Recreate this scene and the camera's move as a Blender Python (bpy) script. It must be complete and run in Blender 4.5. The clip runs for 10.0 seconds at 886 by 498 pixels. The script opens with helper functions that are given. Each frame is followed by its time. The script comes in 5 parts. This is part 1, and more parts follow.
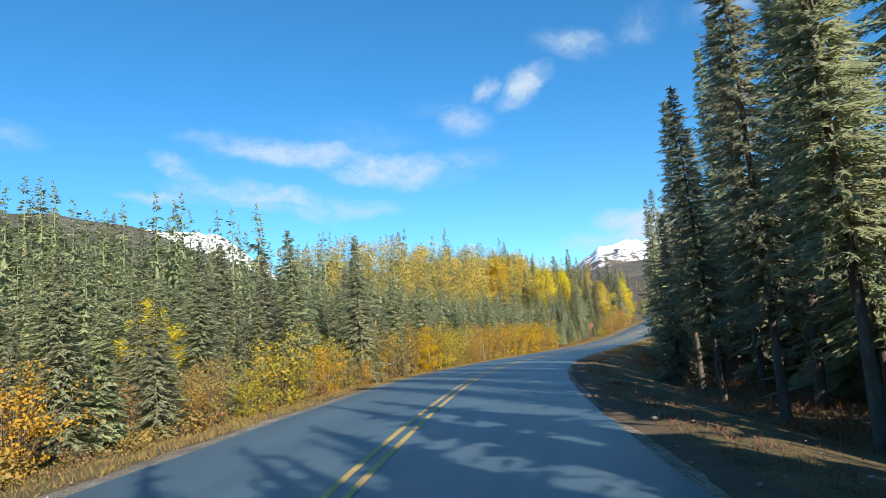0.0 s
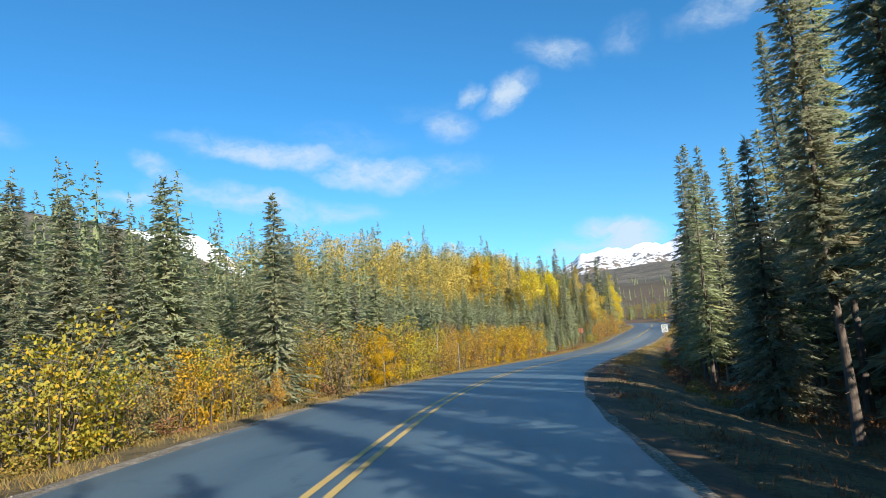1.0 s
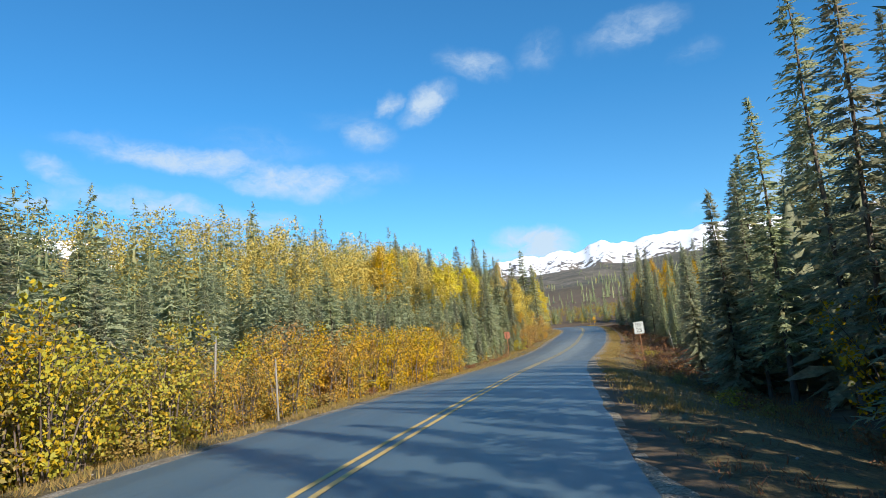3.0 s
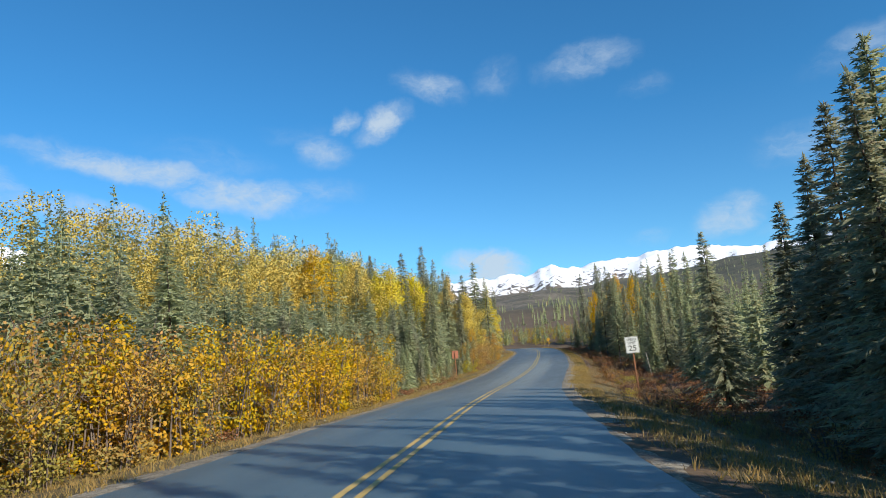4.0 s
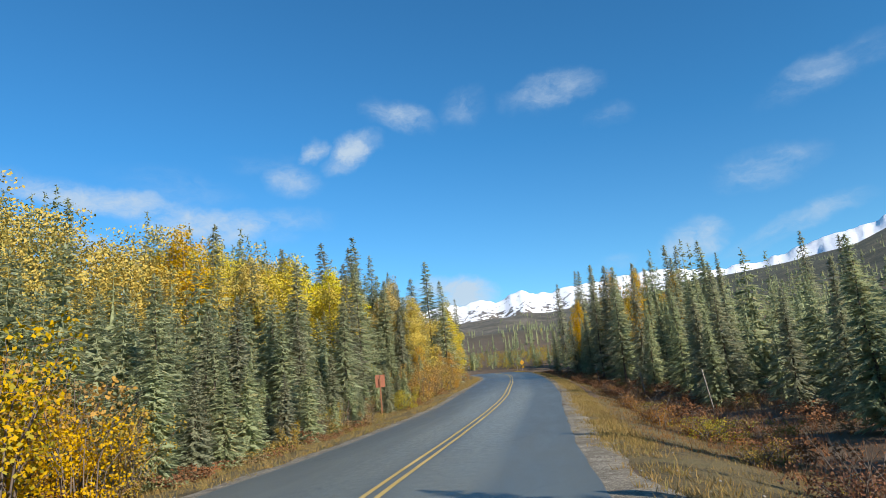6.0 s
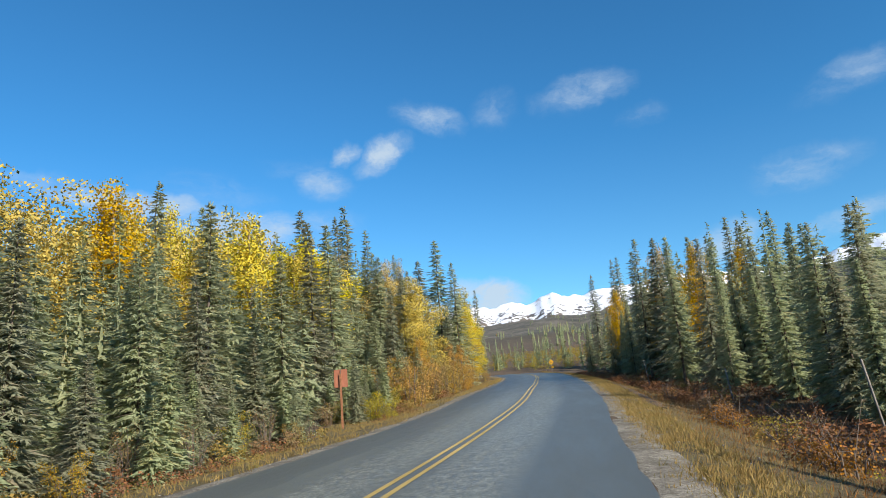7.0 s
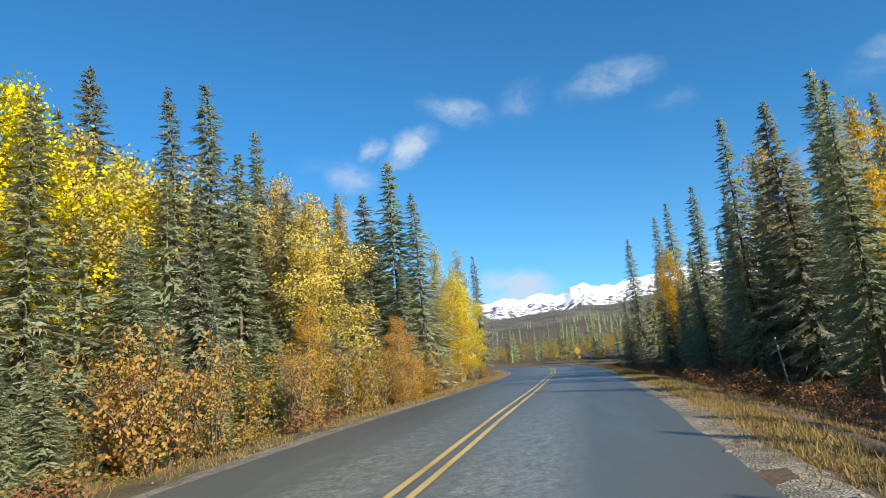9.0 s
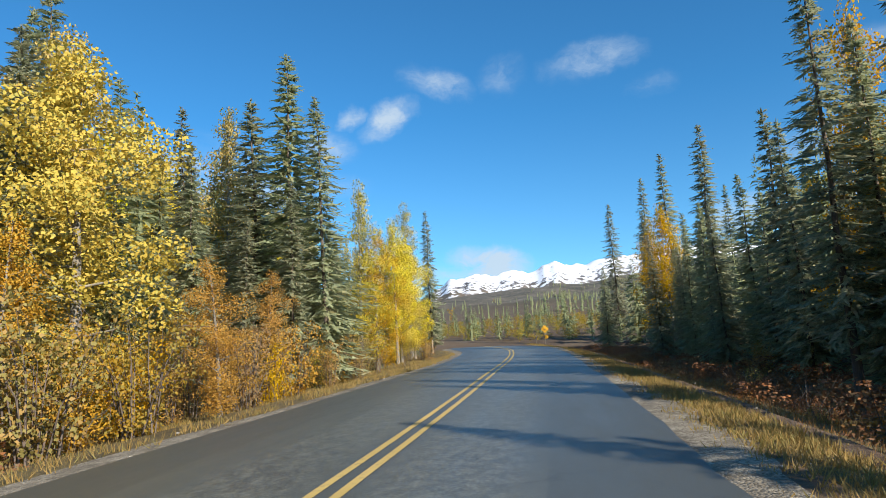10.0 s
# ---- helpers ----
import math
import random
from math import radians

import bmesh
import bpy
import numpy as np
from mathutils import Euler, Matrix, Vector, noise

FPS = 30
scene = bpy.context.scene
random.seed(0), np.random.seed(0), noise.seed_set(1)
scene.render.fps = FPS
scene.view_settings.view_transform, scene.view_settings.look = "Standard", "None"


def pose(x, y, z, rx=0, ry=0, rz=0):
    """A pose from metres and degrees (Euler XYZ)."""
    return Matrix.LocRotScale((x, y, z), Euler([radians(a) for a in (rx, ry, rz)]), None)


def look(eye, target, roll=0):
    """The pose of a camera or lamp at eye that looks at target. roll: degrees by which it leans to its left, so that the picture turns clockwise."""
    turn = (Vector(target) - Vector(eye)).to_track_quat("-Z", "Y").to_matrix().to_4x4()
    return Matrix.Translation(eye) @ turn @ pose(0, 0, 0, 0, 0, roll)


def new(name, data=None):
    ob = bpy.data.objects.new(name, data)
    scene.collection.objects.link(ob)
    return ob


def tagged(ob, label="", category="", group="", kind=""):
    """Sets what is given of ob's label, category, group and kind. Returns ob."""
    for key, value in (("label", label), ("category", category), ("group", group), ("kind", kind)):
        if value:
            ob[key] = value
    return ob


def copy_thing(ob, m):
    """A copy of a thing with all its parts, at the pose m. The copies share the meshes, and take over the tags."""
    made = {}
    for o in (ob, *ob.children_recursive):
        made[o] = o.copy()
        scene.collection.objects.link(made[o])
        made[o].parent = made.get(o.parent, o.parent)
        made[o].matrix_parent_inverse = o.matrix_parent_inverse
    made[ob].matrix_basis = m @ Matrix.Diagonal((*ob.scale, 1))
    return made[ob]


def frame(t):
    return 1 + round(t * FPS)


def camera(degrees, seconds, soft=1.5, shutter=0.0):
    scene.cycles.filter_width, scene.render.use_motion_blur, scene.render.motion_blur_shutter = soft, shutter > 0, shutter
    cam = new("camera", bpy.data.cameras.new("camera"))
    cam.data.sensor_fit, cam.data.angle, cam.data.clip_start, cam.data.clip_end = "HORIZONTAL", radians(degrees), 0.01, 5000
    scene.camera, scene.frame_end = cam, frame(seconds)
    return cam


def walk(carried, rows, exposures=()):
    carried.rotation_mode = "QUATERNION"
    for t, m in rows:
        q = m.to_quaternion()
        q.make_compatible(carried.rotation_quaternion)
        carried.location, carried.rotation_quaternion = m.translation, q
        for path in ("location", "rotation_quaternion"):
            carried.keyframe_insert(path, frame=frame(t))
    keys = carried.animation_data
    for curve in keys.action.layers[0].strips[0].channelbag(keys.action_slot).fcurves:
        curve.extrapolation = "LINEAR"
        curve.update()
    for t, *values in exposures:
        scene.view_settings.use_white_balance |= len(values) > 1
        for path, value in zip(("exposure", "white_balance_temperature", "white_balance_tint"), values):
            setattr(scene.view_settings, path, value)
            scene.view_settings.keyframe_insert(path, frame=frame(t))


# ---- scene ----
cam = camera(68.9, 10.0, 0.6)
PATH = [
    (0, (1.92, 3.15, 1.608), (1.974, 5.13, 1.883), -5.0),
    (0.5, (2.446, 8.398, 1.481), (2.516, 10.377, 1.759), -4.8),
    (1, (3.099, 13.499, 1.44), (3.207, 15.476, 1.727), -4.3),
    (1.5, (3.857, 18.672, 1.38), (4.029, 20.648, 1.635), -4.1),
    (2, (4.806, 23.905, 1.351), (5.036, 25.877, 1.59), -5.3),
    (2.5, (6.049, 29.636, 1.334), (6.346, 31.596, 1.595), -4.8),
    (2.7, (6.588, 31.907, 1.313), (6.91, 33.863, 1.585), -4.9),
    (3.8, (10.175, 44.5, 1.175), (10.656, 46.411, 1.518), -4.8),
    (4, (10.652, 46.456, 1.094), (11.16, 48.36, 1.438), -4.2),
    (4.5, (12.725, 52.044, 1.068), (13.278, 53.933, 1.421), -5.5),
    (5, (15.078, 57.724, 0.958), (15.666, 59.614, 1.249), -6.9),
    (5.5, (17.547, 63.471, 0.916), (18.132, 65.366, 1.177), -7.5),
    (6, (19.98, 69.309, 0.929), (20.579, 71.17, 1.349), -5.4),
    (6.2, (20.983, 71.713, 0.882), (21.574, 73.563, 1.359), -4.8),
    (7.3, (27.373, 84.787, 0.702), (27.841, 86.686, 1.122), -5.3),
    (7.5, (28.564, 87.058, 0.706), (29.004, 88.964, 1.123), -5.5),
    (8, (31.22, 93.086, 0.889), (31.625, 95.0, 1.304), -5.7),
    (8.5, (33.961, 99.112, 1.02), (34.371, 101.031, 1.406), -4.9),
    (9, (36.57, 105.197, 1.211), (36.993, 107.106, 1.631), -5.3),
    (9.5, (39.156, 111.179, 1.437), (39.601, 113.085, 1.848), -4.2),
    (10, (42.0, 117.18, 1.783), (42.496, 119.087, 2.118), -3.4),
]
walk(cam, [(t, look(eye, target, roll)) for t, eye, target, roll in PATH],
     exposures=[(0, 0.92), (2.5, 0.90), (4, 0.67), (5, 0.63), (6, 0.68), (7.5, 0.74), (10.0, 0.78)])

# ---------------------------------------------------------------- world, sun
SUN_AZ, SUN_EL = 156.0, 27.0        # degrees, clockwise from +y
SKY_POWER, SUN_POWER = 0.105, 4.5


def heading(az, el):
    a, e = radians(az), radians(el)
    return Vector((math.sin(a) * math.cos(e), math.cos(a) * math.cos(e), math.sin(e)))


class Nodes:
    """A thin writer of node trees."""

    def __init__(self, tree):
        self.t = tree
        tree.nodes.clear()

    def add(self, kind, inputs=None, **props):
        n = self.t.nodes.new("ShaderNode" + kind)
        if "operation" in props:
            n.operation = props["operation"]
        if "use_clamp" in props:
            n.use_clamp = props["use_clamp"]
        if "data_type" in props:
            n.data_type, n.blend_type = props["data_type"], props["blend_type"]
        if "feature" in props:
            n.feature = props["feature"]
        if "uv_map" in props:
            n.uv_map = props["uv_map"]
        if "interpolation_type" in props:
            n.interpolation_type = props["interpolation_type"]
        for k, v in (inputs or {}).items():
            if isinstance(v, bpy.types.NodeSocket):
                self.t.links.new(v, n.inputs[k])
            else:
                n.inputs[k].default_value = v
        return n

    def math(self, op, a, b=0.0, c=0.0, clamp=False):
        return self.add("Math", {0: a, 1: b, 2: c}, operation=op, use_clamp=clamp).outputs[0]

    def vec(self, op, a, b=(0, 0, 0)):
        n = self.add("VectorMath", {0: a, 1: b}, operation=op)
        return n.outputs["Value"] if op in ("DOT_PRODUCT", "LENGTH") else n.outputs[0]

    def ramp(self, fac, stops, mode="LINEAR"):
        n = self.add("ValToRGB", {"Fac": fac})
        n.color_ramp.interpolation = mode
        el = n.color_ramp.elements
        while len(el) < len(stops):
            el.new(0.5)
        for e, (p, c) in zip(el, stops):
            e.position = p
            e.color = (c, c, c, 1) if isinstance(c, (int, float)) else (*c, 1)
        return n.outputs["Color"]

    def mix(self, fac, a, b, blend="MIX"):
        n = self.add("Mix", {"Factor": fac}, data_type="RGBA", blend_type=blend)
        for i, v in ((6, a), (7, b)):
            if isinstance(v, bpy.types.NodeSocket):
                self.t.links.new(v, n.inputs[i])
            else:
                n.inputs[i].default_value = (*v, 1)
        return n.outputs[2]

    def noise(self, vector, scale, detail=4.0, rough=0.55, distortion=0.0):
        return self.add("TexNoise", {"Vector": vector, "Scale": scale, "Detail": detail, "Roughness": rough,
                                     "Distortion": distortion}).outputs["Fac"]


# thin fair-weather clouds: azimuth, elevation, half width, half height (degrees), lean, density
CLOUDS = [
    (-11.5, 17.2, 8.0, 1.15, -7, 1.0), (-3.0, 15.5, 6.8, 1.4, -10, 0.95), (3.0, 15.2, 4.5, 1.1, 5, 0.5),
    (-13.5, 13.2, 7.0, 1.1, -8, 0.95), (-7.5, 12.2, 5.0, 1.1, -4, 0.85), (-22.5, 13.5, 3.0, 0.5, 0, 0.7),
    (-20.8, 15.6, 2.4, 0.8, -24, 0.75), (-33, 17.5, 2.2, 0.9, -15, 0.6), (-5.0, 18.2, 5.0, 1.6, -12, 0.35),
    (10.2, 21.1, 2.3, 1.4, 25, 1.0), (6.6, 21.3, 1.1, 0.7, 10, 0.85), (5.0, 19.0, 2.4, 1.5, -15, 0.7),
    (15.0, 23.9, 3.0, 1.3, -12, 0.7), (21.5, 24.3, 2.2, 1.5, 10, 0.42), (29.6, 24.4, 3.6, 1.7, 12, 0.62),
    (34.0, 21.6, 1.8, 0.9, 10, 0.4), (2.0, 20.6, 3.0, 1.0, 5, 0.3), (46.0, 15.0, 4.0, 1.6, 5, 0.55),
    (39.2, 10.1, 2.6, 1.6, 20, 0.85), (18.6, 8.1, 3.4, 1.6, -8, 1.6), (33.0, 9.0, 1.8, 0.7, 5, 0.45),
    (52.0, 21.0, 5.0, 1.4, 12, 0.45), (47.0, 10.0, 5.0, 0.9, 12, 0.6), (15.6, 7.4, 3.4, 1.0, 4, 0.9),
]

world = bpy.data.worlds.new("sky")
scene.world = world
world.use_nodes = True
W = Nodes(world.node_tree)
sky = W.add("TexSky")
sky.sky_type, sky.sun_disc, sky.sun_elevation, sky.sun_rotation = "NISHITA", False, radians(SUN_EL), radians(SUN_AZ)
sky.altitude, sky.air_density, sky.dust_density, sky.ozone_density = 700.0, 1.0, 0.02, 2.8
way = W.add("TexCoord").outputs["Generated"]
swirl = W.add("TexNoise", {"Vector": way, "Scale": 9.0, "Detail": 5.0, "Roughness": 0.6}).outputs["Color"]
drift = W.vec("ADD", way, W.vec("MULTIPLY", W.vec("SUBTRACT", swirl, (0.5, 0.5, 0.5)), (0.085, 0.085, 0.055)))
wisp = W.noise(W.vec("MULTIPLY", drift, (1, 1, 2.2)), 16.0, 8.0, 0.62, 0.3)
cover = None
for az, el, ww, hh, lean, dens in CLOUDS:
    c = heading(az, el)
    right = Vector((math.cos(radians(az)), -math.sin(radians(az)), 0))
    up = right.cross(c)
    l = radians(lean)
    u, v = right * math.cos(l) + up * math.sin(l), up * math.cos(l) - right * math.sin(l)
    off = W.vec("SUBTRACT", drift, c)
    a = W.math("MULTIPLY", W.vec("DOT_PRODUCT", off, u), 1 / radians(ww))
    b = W.math("MULTIPLY", W.vec("DOT_PRODUCT", off, v), 1 / radians(hh))
    r = W.math("ADD", W.math("MULTIPLY", a, a), W.math("MULTIPLY", b, b))
    m = W.math("SUBTRACT", 1.0, W.math("MULTIPLY", r, 0.55), clamp=True)
    m = W.math("MULTIPLY", m, dens)
    cover = m if cover is None else W.math("MAXIMUM", cover, m)
body = W.math("MULTIPLY", cover, W.math("ADD", W.math("MULTIPLY", wisp, 2.7), -0.50))
alpha = W.add("MapRange", {"Value": body, "From Min": 0.02, "From Max": 1.35, "To Min": 0.0, "To Max": 0.88},
              interpolation_type="SMOOTHSTEP").outputs[0]
tint = W.mix(W.add("MapRange", {"Value": W.add("SeparateXYZ", {0: way}).outputs[2], "From Min": 0.02, "From Max": 0.36}).outputs[0],
             (0.50, 0.81, 0.945), (0.275, 0.76, 0.985))
painted = W.mix(alpha, W.mix(1.0, sky.outputs[0], tint, "MULTIPLY"), (3.4, 4.1, 4.8))
W.add("OutputWorld", {"Surface": W.add("Background", {"Color": painted, "Strength": SKY_POWER}).outputs[0]})

sun = new("sun", bpy.data.lights.new("sun", "SUN"))
sun.data.energy, sun.data.angle, sun.data.color = SUN_POWER, radians(0.53), (1.0, 0.92, 0.80)
sun.matrix_world = look(heading(SUN_AZ, SUN_EL) * 300, (0, 0, 0))


# ---------------------------------------------------------------- materials
def material(name, build):
    m = bpy.data.materials.new(name)
    m.use_nodes = True
    n = Nodes(m.node_tree)
    surface = build(n)
    n.add("OutputMaterial", {"Surface": surface})
    return m


def principled(n, color, rough=0.8, height=None, strength=0.3, distance=0.05, metal=0.0, spec=0.35):
    put = {"Base Color": color if isinstance(color, bpy.types.NodeSocket) else (*color, 1), "Roughness": rough, "Metallic": metal,
           "Specular IOR Level": spec}
    if height is not None:
        put["Normal"] = n.add("Bump", {"Height": height, "Strength": strength, "Distance": distance}).outputs[0]
    return n.add("BsdfPrincipled", put).outputs[0]


def foliage(name, dark, light, odd, glow=0.35, odd_share=0.15, grain=0.0):
    """Leaves or needles: each piece and each plant differs a little, and light comes through."""
    def build(n):
        piece = n.add("NewGeometry").outputs["Random Per Island"]
        plant = n.add("ObjectInfo").outputs["Random"]
        place = n.add("NewGeometry").outputs["Position"]
        patch = n.noise(place, 0.9, 3.0)
        k = n.math("ADD", n.math("MULTIPLY", piece, 0.5), n.math("MULTIPLY", patch, 0.5))
        col = n.mix(k, dark, light)
        pick = n.math("GREATER_THAN", n.math("ADD", n.math("MULTIPLY", piece, 0.6), n.math("MULTIPLY", patch, 0.8)), 1.05 - odd_share)
        col = n.mix(n.math("MULTIPLY", pick, 0.75), col, odd)
        shift = n.add("HueSaturation", {"Hue": n.math("ADD", n.math("MULTIPLY", plant, 0.03), 0.485), "Saturation": n.math("ADD", n.math("MULTIPLY", plant, 0.3), 0.85),
                                        "Value": n.math("ADD", n.math("MULTIPLY", plant, 0.35), 0.82), "Color": col}).outputs[0]
        if grain:
            tuft = n.noise(place, grain, 3.0, 0.65)
            shift = n.mix(1.0, shift, n.ramp(tuft, [(0.36, 0.78), (0.5, 1.05), (0.64, 1.32)]), "MULTIPLY")
            front = principled(n, shift, 0.7, tuft, 0.35, 0.04, spec=0.2)
        else:
            front = principled(n, shift, 0.62, spec=0.25)
        back = n.add("BsdfTranslucent", {"Color": shift}).outputs[0]
        return n.add("MixShader", {0: glow, 1: front, 2: back}).outputs[0]
    return material(name, build)


M_SPRUCE = foliage("spruce_needles", (0.20, 0.225, 0.13), (0.42, 0.43, 0.265), (0.38, 0.32, 0.19), 0.48, 0.10, 11.0)
M_SPRUCE_FAR = foliage("spruce_needles_far", (0.18, 0.20, 0.115), (0.37, 0.38, 0.225), (0.34, 0.29, 0.165), 0.45, 0.10, 5.0)
M_ASPEN = foliage("aspen_leaves", (0.56, 0.42, 0.045), (0.84, 0.655, 0.085), (0.44, 0.42, 0.07), 0.36, 0.18)
M_ASPEN_GREEN = foliage("aspen_leaves_turning", (0.28, 0.28, 0.05), (0.60, 0.50, 0.075), (0.75, 0.53, 0.055), 0.42, 0.3)
M_ORANGE = foliage("aspen_leaves_orange", (0.50, 0.275, 0.03), (0.73, 0.445, 0.055), (0.52, 0.29, 0.04), 0.42, 0.2)
M_SHRUB = foliage("willow_leaves", (0.44, 0.245, 0.035), (0.68, 0.405, 0.06), (0.26, 0.235, 0.06), 0.38, 0.3)
M_SHRUB_GREEN = foliage("willow_leaves_green", (0.25, 0.235, 0.055), (0.54, 0.44, 0.085), (0.55, 0.34, 0.06), 0.4, 0.25)
M_SHRUB_BROWN = foliage("shrub_leaves_brown", (0.30, 0.185, 0.06), (0.50, 0.31, 0.09), (0.27, 0.22, 0.08), 0.4, 0.3)
M_HEATH = foliage("heath_leaves", (0.14, 0.07, 0.038), (0.32, 0.165, 0.07), (0.38, 0.15, 0.045), 0.3, 0.25)
M_GRASS = foliage("dry_grass", (0.20, 0.125, 0.05), (0.42, 0.285, 0.12), (0.19, 0.165, 0.06), 0.3, 0.2)


def bark(name, dark, light, scale):
    def build(n):
        p = n.add("TexCoord").outputs["Object"]
        stretched = n.vec("MULTIPLY", p, (1, 1, 0.25))
        g = n.noise(stretched, scale, 6.0, 0.65)
        b = n.noise(p, 1.2, 3.0)
        col = n.ramp(n.math("ADD", n.math("MULTIPLY", g, 0.75), n.math("MULTIPLY", b, 0.25)), [(0.3, dark), (0.68, light)])
        return principled(n, col, 0.9, g, 0.6, 0.03)
    return material(name, build)


M_BARK = bark("spruce_bark", (0.06, 0.045, 0.035), (0.19, 0.15, 0.12), 14)
M_ASPEN_BARK = bark("aspen_bark", (0.11, 0.095, 0.075), (0.33, 0.30, 0.245), 7)
M_TWIG = bark("shrub_stems", (0.08, 0.058, 0.045), (0.20, 0.16, 0.13), 12)
M_DEAD = bark("grey_dead_wood", (0.13, 0.115, 0.10), (0.34, 0.31, 0.27), 10)


def asphalt(n):
    uv = n.add("UVMap", uv_map="lane").outputs[0]
    p = n.add("TexCoord").outputs["Object"]
    sep = n.add("SeparateXYZ", {0: uv})
    lat, along = sep.outputs[0], sep.outputs[1]
    stone = n.noise(p, 60.0, 3.0, 0.7)
    patch = n.noise(n.vec("MULTIPLY", uv, (0.5, 0.09, 1)), 1.0, 4.0, 0.6)
    stain = n.noise(n.vec("MULTIPLY", uv, (1.4, 0.22, 1)), 1.0, 5.0, 0.62)
    # two wheel tracks a lane, polished paler
    track = n.math("ABSOLUTE", n.math("SINE", n.math("MULTIPLY", n.math("SUBTRACT", lat, 0.15), math.pi / 1.75)))
    base = n.ramp(n.math("ADD", n.math("MULTIPLY", patch, 0.6), n.math("MULTIPLY", stain, 0.4)),
                  [(0.3, (0.070, 0.075, 0.068)), (0.5, (0.106, 0.113, 0.099)), (0.7, (0.162, 0.169, 0.147))])
    base = n.mix(n.math("MULTIPLY", track, 0.28), base, (0.19, 0.194, 0.158))
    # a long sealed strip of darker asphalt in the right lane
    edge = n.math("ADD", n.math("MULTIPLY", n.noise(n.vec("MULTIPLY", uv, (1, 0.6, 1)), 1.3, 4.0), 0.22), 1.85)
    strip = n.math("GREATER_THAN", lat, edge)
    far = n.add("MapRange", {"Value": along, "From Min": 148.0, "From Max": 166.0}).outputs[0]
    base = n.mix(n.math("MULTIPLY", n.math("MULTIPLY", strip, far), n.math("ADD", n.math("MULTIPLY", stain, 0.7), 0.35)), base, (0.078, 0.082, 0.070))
    # smoother, darker asphalt along the left edge
    rim = n.math("LESS_THAN", n.math("ADD", lat, n.math("MULTIPLY", n.noise(n.vec("MULTIPLY", uv, (1, 0.35, 1)), 1.1, 4.0), 1.2)), -1.75)
    base = n.mix(n.math("MULTIPLY", n.math("MULTIPLY", rim, far), 0.55), base, (0.068, 0.075, 0.073))
    base = n.mix(n.math("MULTIPLY", stone, 0.5), base, n.mix(stone, (0.04, 0.04, 0.042), (0.21, 0.21, 0.175)))
    # cracks
    warped = n.vec("ADD", uv, n.vec("MULTIPLY", n.add("TexNoise", {"Vector": uv, "Scale": 1.1, "Detail": 4.0}).outputs["Color"], (1.6, 1.6, 0)))
    cell = n.add("TexVoronoi", {"Vector": n.vec("MULTIPLY", warped, (0.42, 0.17, 1)), "Scale": 1.0}, feature="DISTANCE_TO_EDGE").outputs["Distance"]
    line = n.math("LESS_THAN", cell, 0.0032)
    some = n.math("GREATER_THAN", n.noise(uv, 0.14, 2.0), 0.47)
    crack = n.math("MULTIPLY", line, some)
    base = n.mix(n.math("MULTIPLY", crack, 0.4), base, (0.030, 0.030, 0.030))
    # crumbled, gravelly lane surface where the seal has worn through
    worn = n.add("MapRange", {"Value": n.noise(n.vec("MULTIPLY", uv, (2.2, 1.3, 1)), 2.6, 8.0, 0.78), "From Min": 0.44, "From Max": 0.66}).outputs[0]
    zone = n.math("MULTIPLY", n.add("MapRange", {"Value": n.math("ABSOLUTE", n.math("SUBTRACT", n.math("ABSOLUTE", lat), 1.0)), "From Min": 0.95, "From Max": 0.45}).outputs[0], far)
    base = n.mix(n.math("MULTIPLY", n.math("MULTIPLY", worn, zone), 0.85), base, (0.31, 0.312, 0.26))
    grit = n.noise(p, 22.0, 4.0, 0.75)
    base = n.mix(n.math("MULTIPLY", zone, 0.8), base, n.mix(1.0, base, n.ramp(grit, [(0.38, 0.55), (0.5, 1.0), (0.62, 1.5)]), "MULTIPLY"))
    # a younger, darker stretch of asphalt further on
    young = n.add("MapRange", {"Value": n.math("ADD", along, n.math("MULTIPLY", patch, 8.0)), "From Min": 192.0, "From Max": 206.0}).outputs[0]
    base = n.mix(n.math("MULTIPLY", young, 0.52), base, (0.045, 0.048, 0.046))
    # blue of sky-lit shade painted into the first stretch, warmer grey further on
    past_shade = n.add("MapRange", {"Value": n.math("ADD", along, n.math("MULTIPLY", patch, 14.0)), "From Min": 138.0, "From Max": 163.0}).outputs[0]
    base = n.mix(1.0, base, n.mix(past_shade, (0.56, 0.86, 1.2), (1.02, 1.0, 0.93)), "MULTIPLY")
    h = n.math("SUBTRACT", n.math("ADD", stone, n.math("MULTIPLY", stain, 0.6)), n.math("MULTIPLY", crack, 1.5))
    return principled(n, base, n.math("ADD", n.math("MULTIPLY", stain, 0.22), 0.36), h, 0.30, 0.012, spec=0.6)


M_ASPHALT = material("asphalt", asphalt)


def line_paint(n):
    p = n.add("TexCoord").outputs["Object"]
    chips = n.noise(p, 9.0, 7.0, 0.75)
    fade = n.noise(p, 0.35, 3.0)
    col = n.ramp(fade, [(0.3, (0.42, 0.29, 0.075)), (0.7, (0.62, 0.44, 0.14))])
    gone = n.add("MapRange", {"Value": n.math("ADD", chips, n.math("MULTIPLY", fade, 0.35)), "From Min": 0.76, "From Max": 0.92}).outputs[0]
    col = n.mix(gone, col, (0.10, 0.095, 0.085))
    return principled(n, col, 0.6, chips, 0.2, 0.004)


M_LINE = material("worn_yellow_line_paint", line_paint)


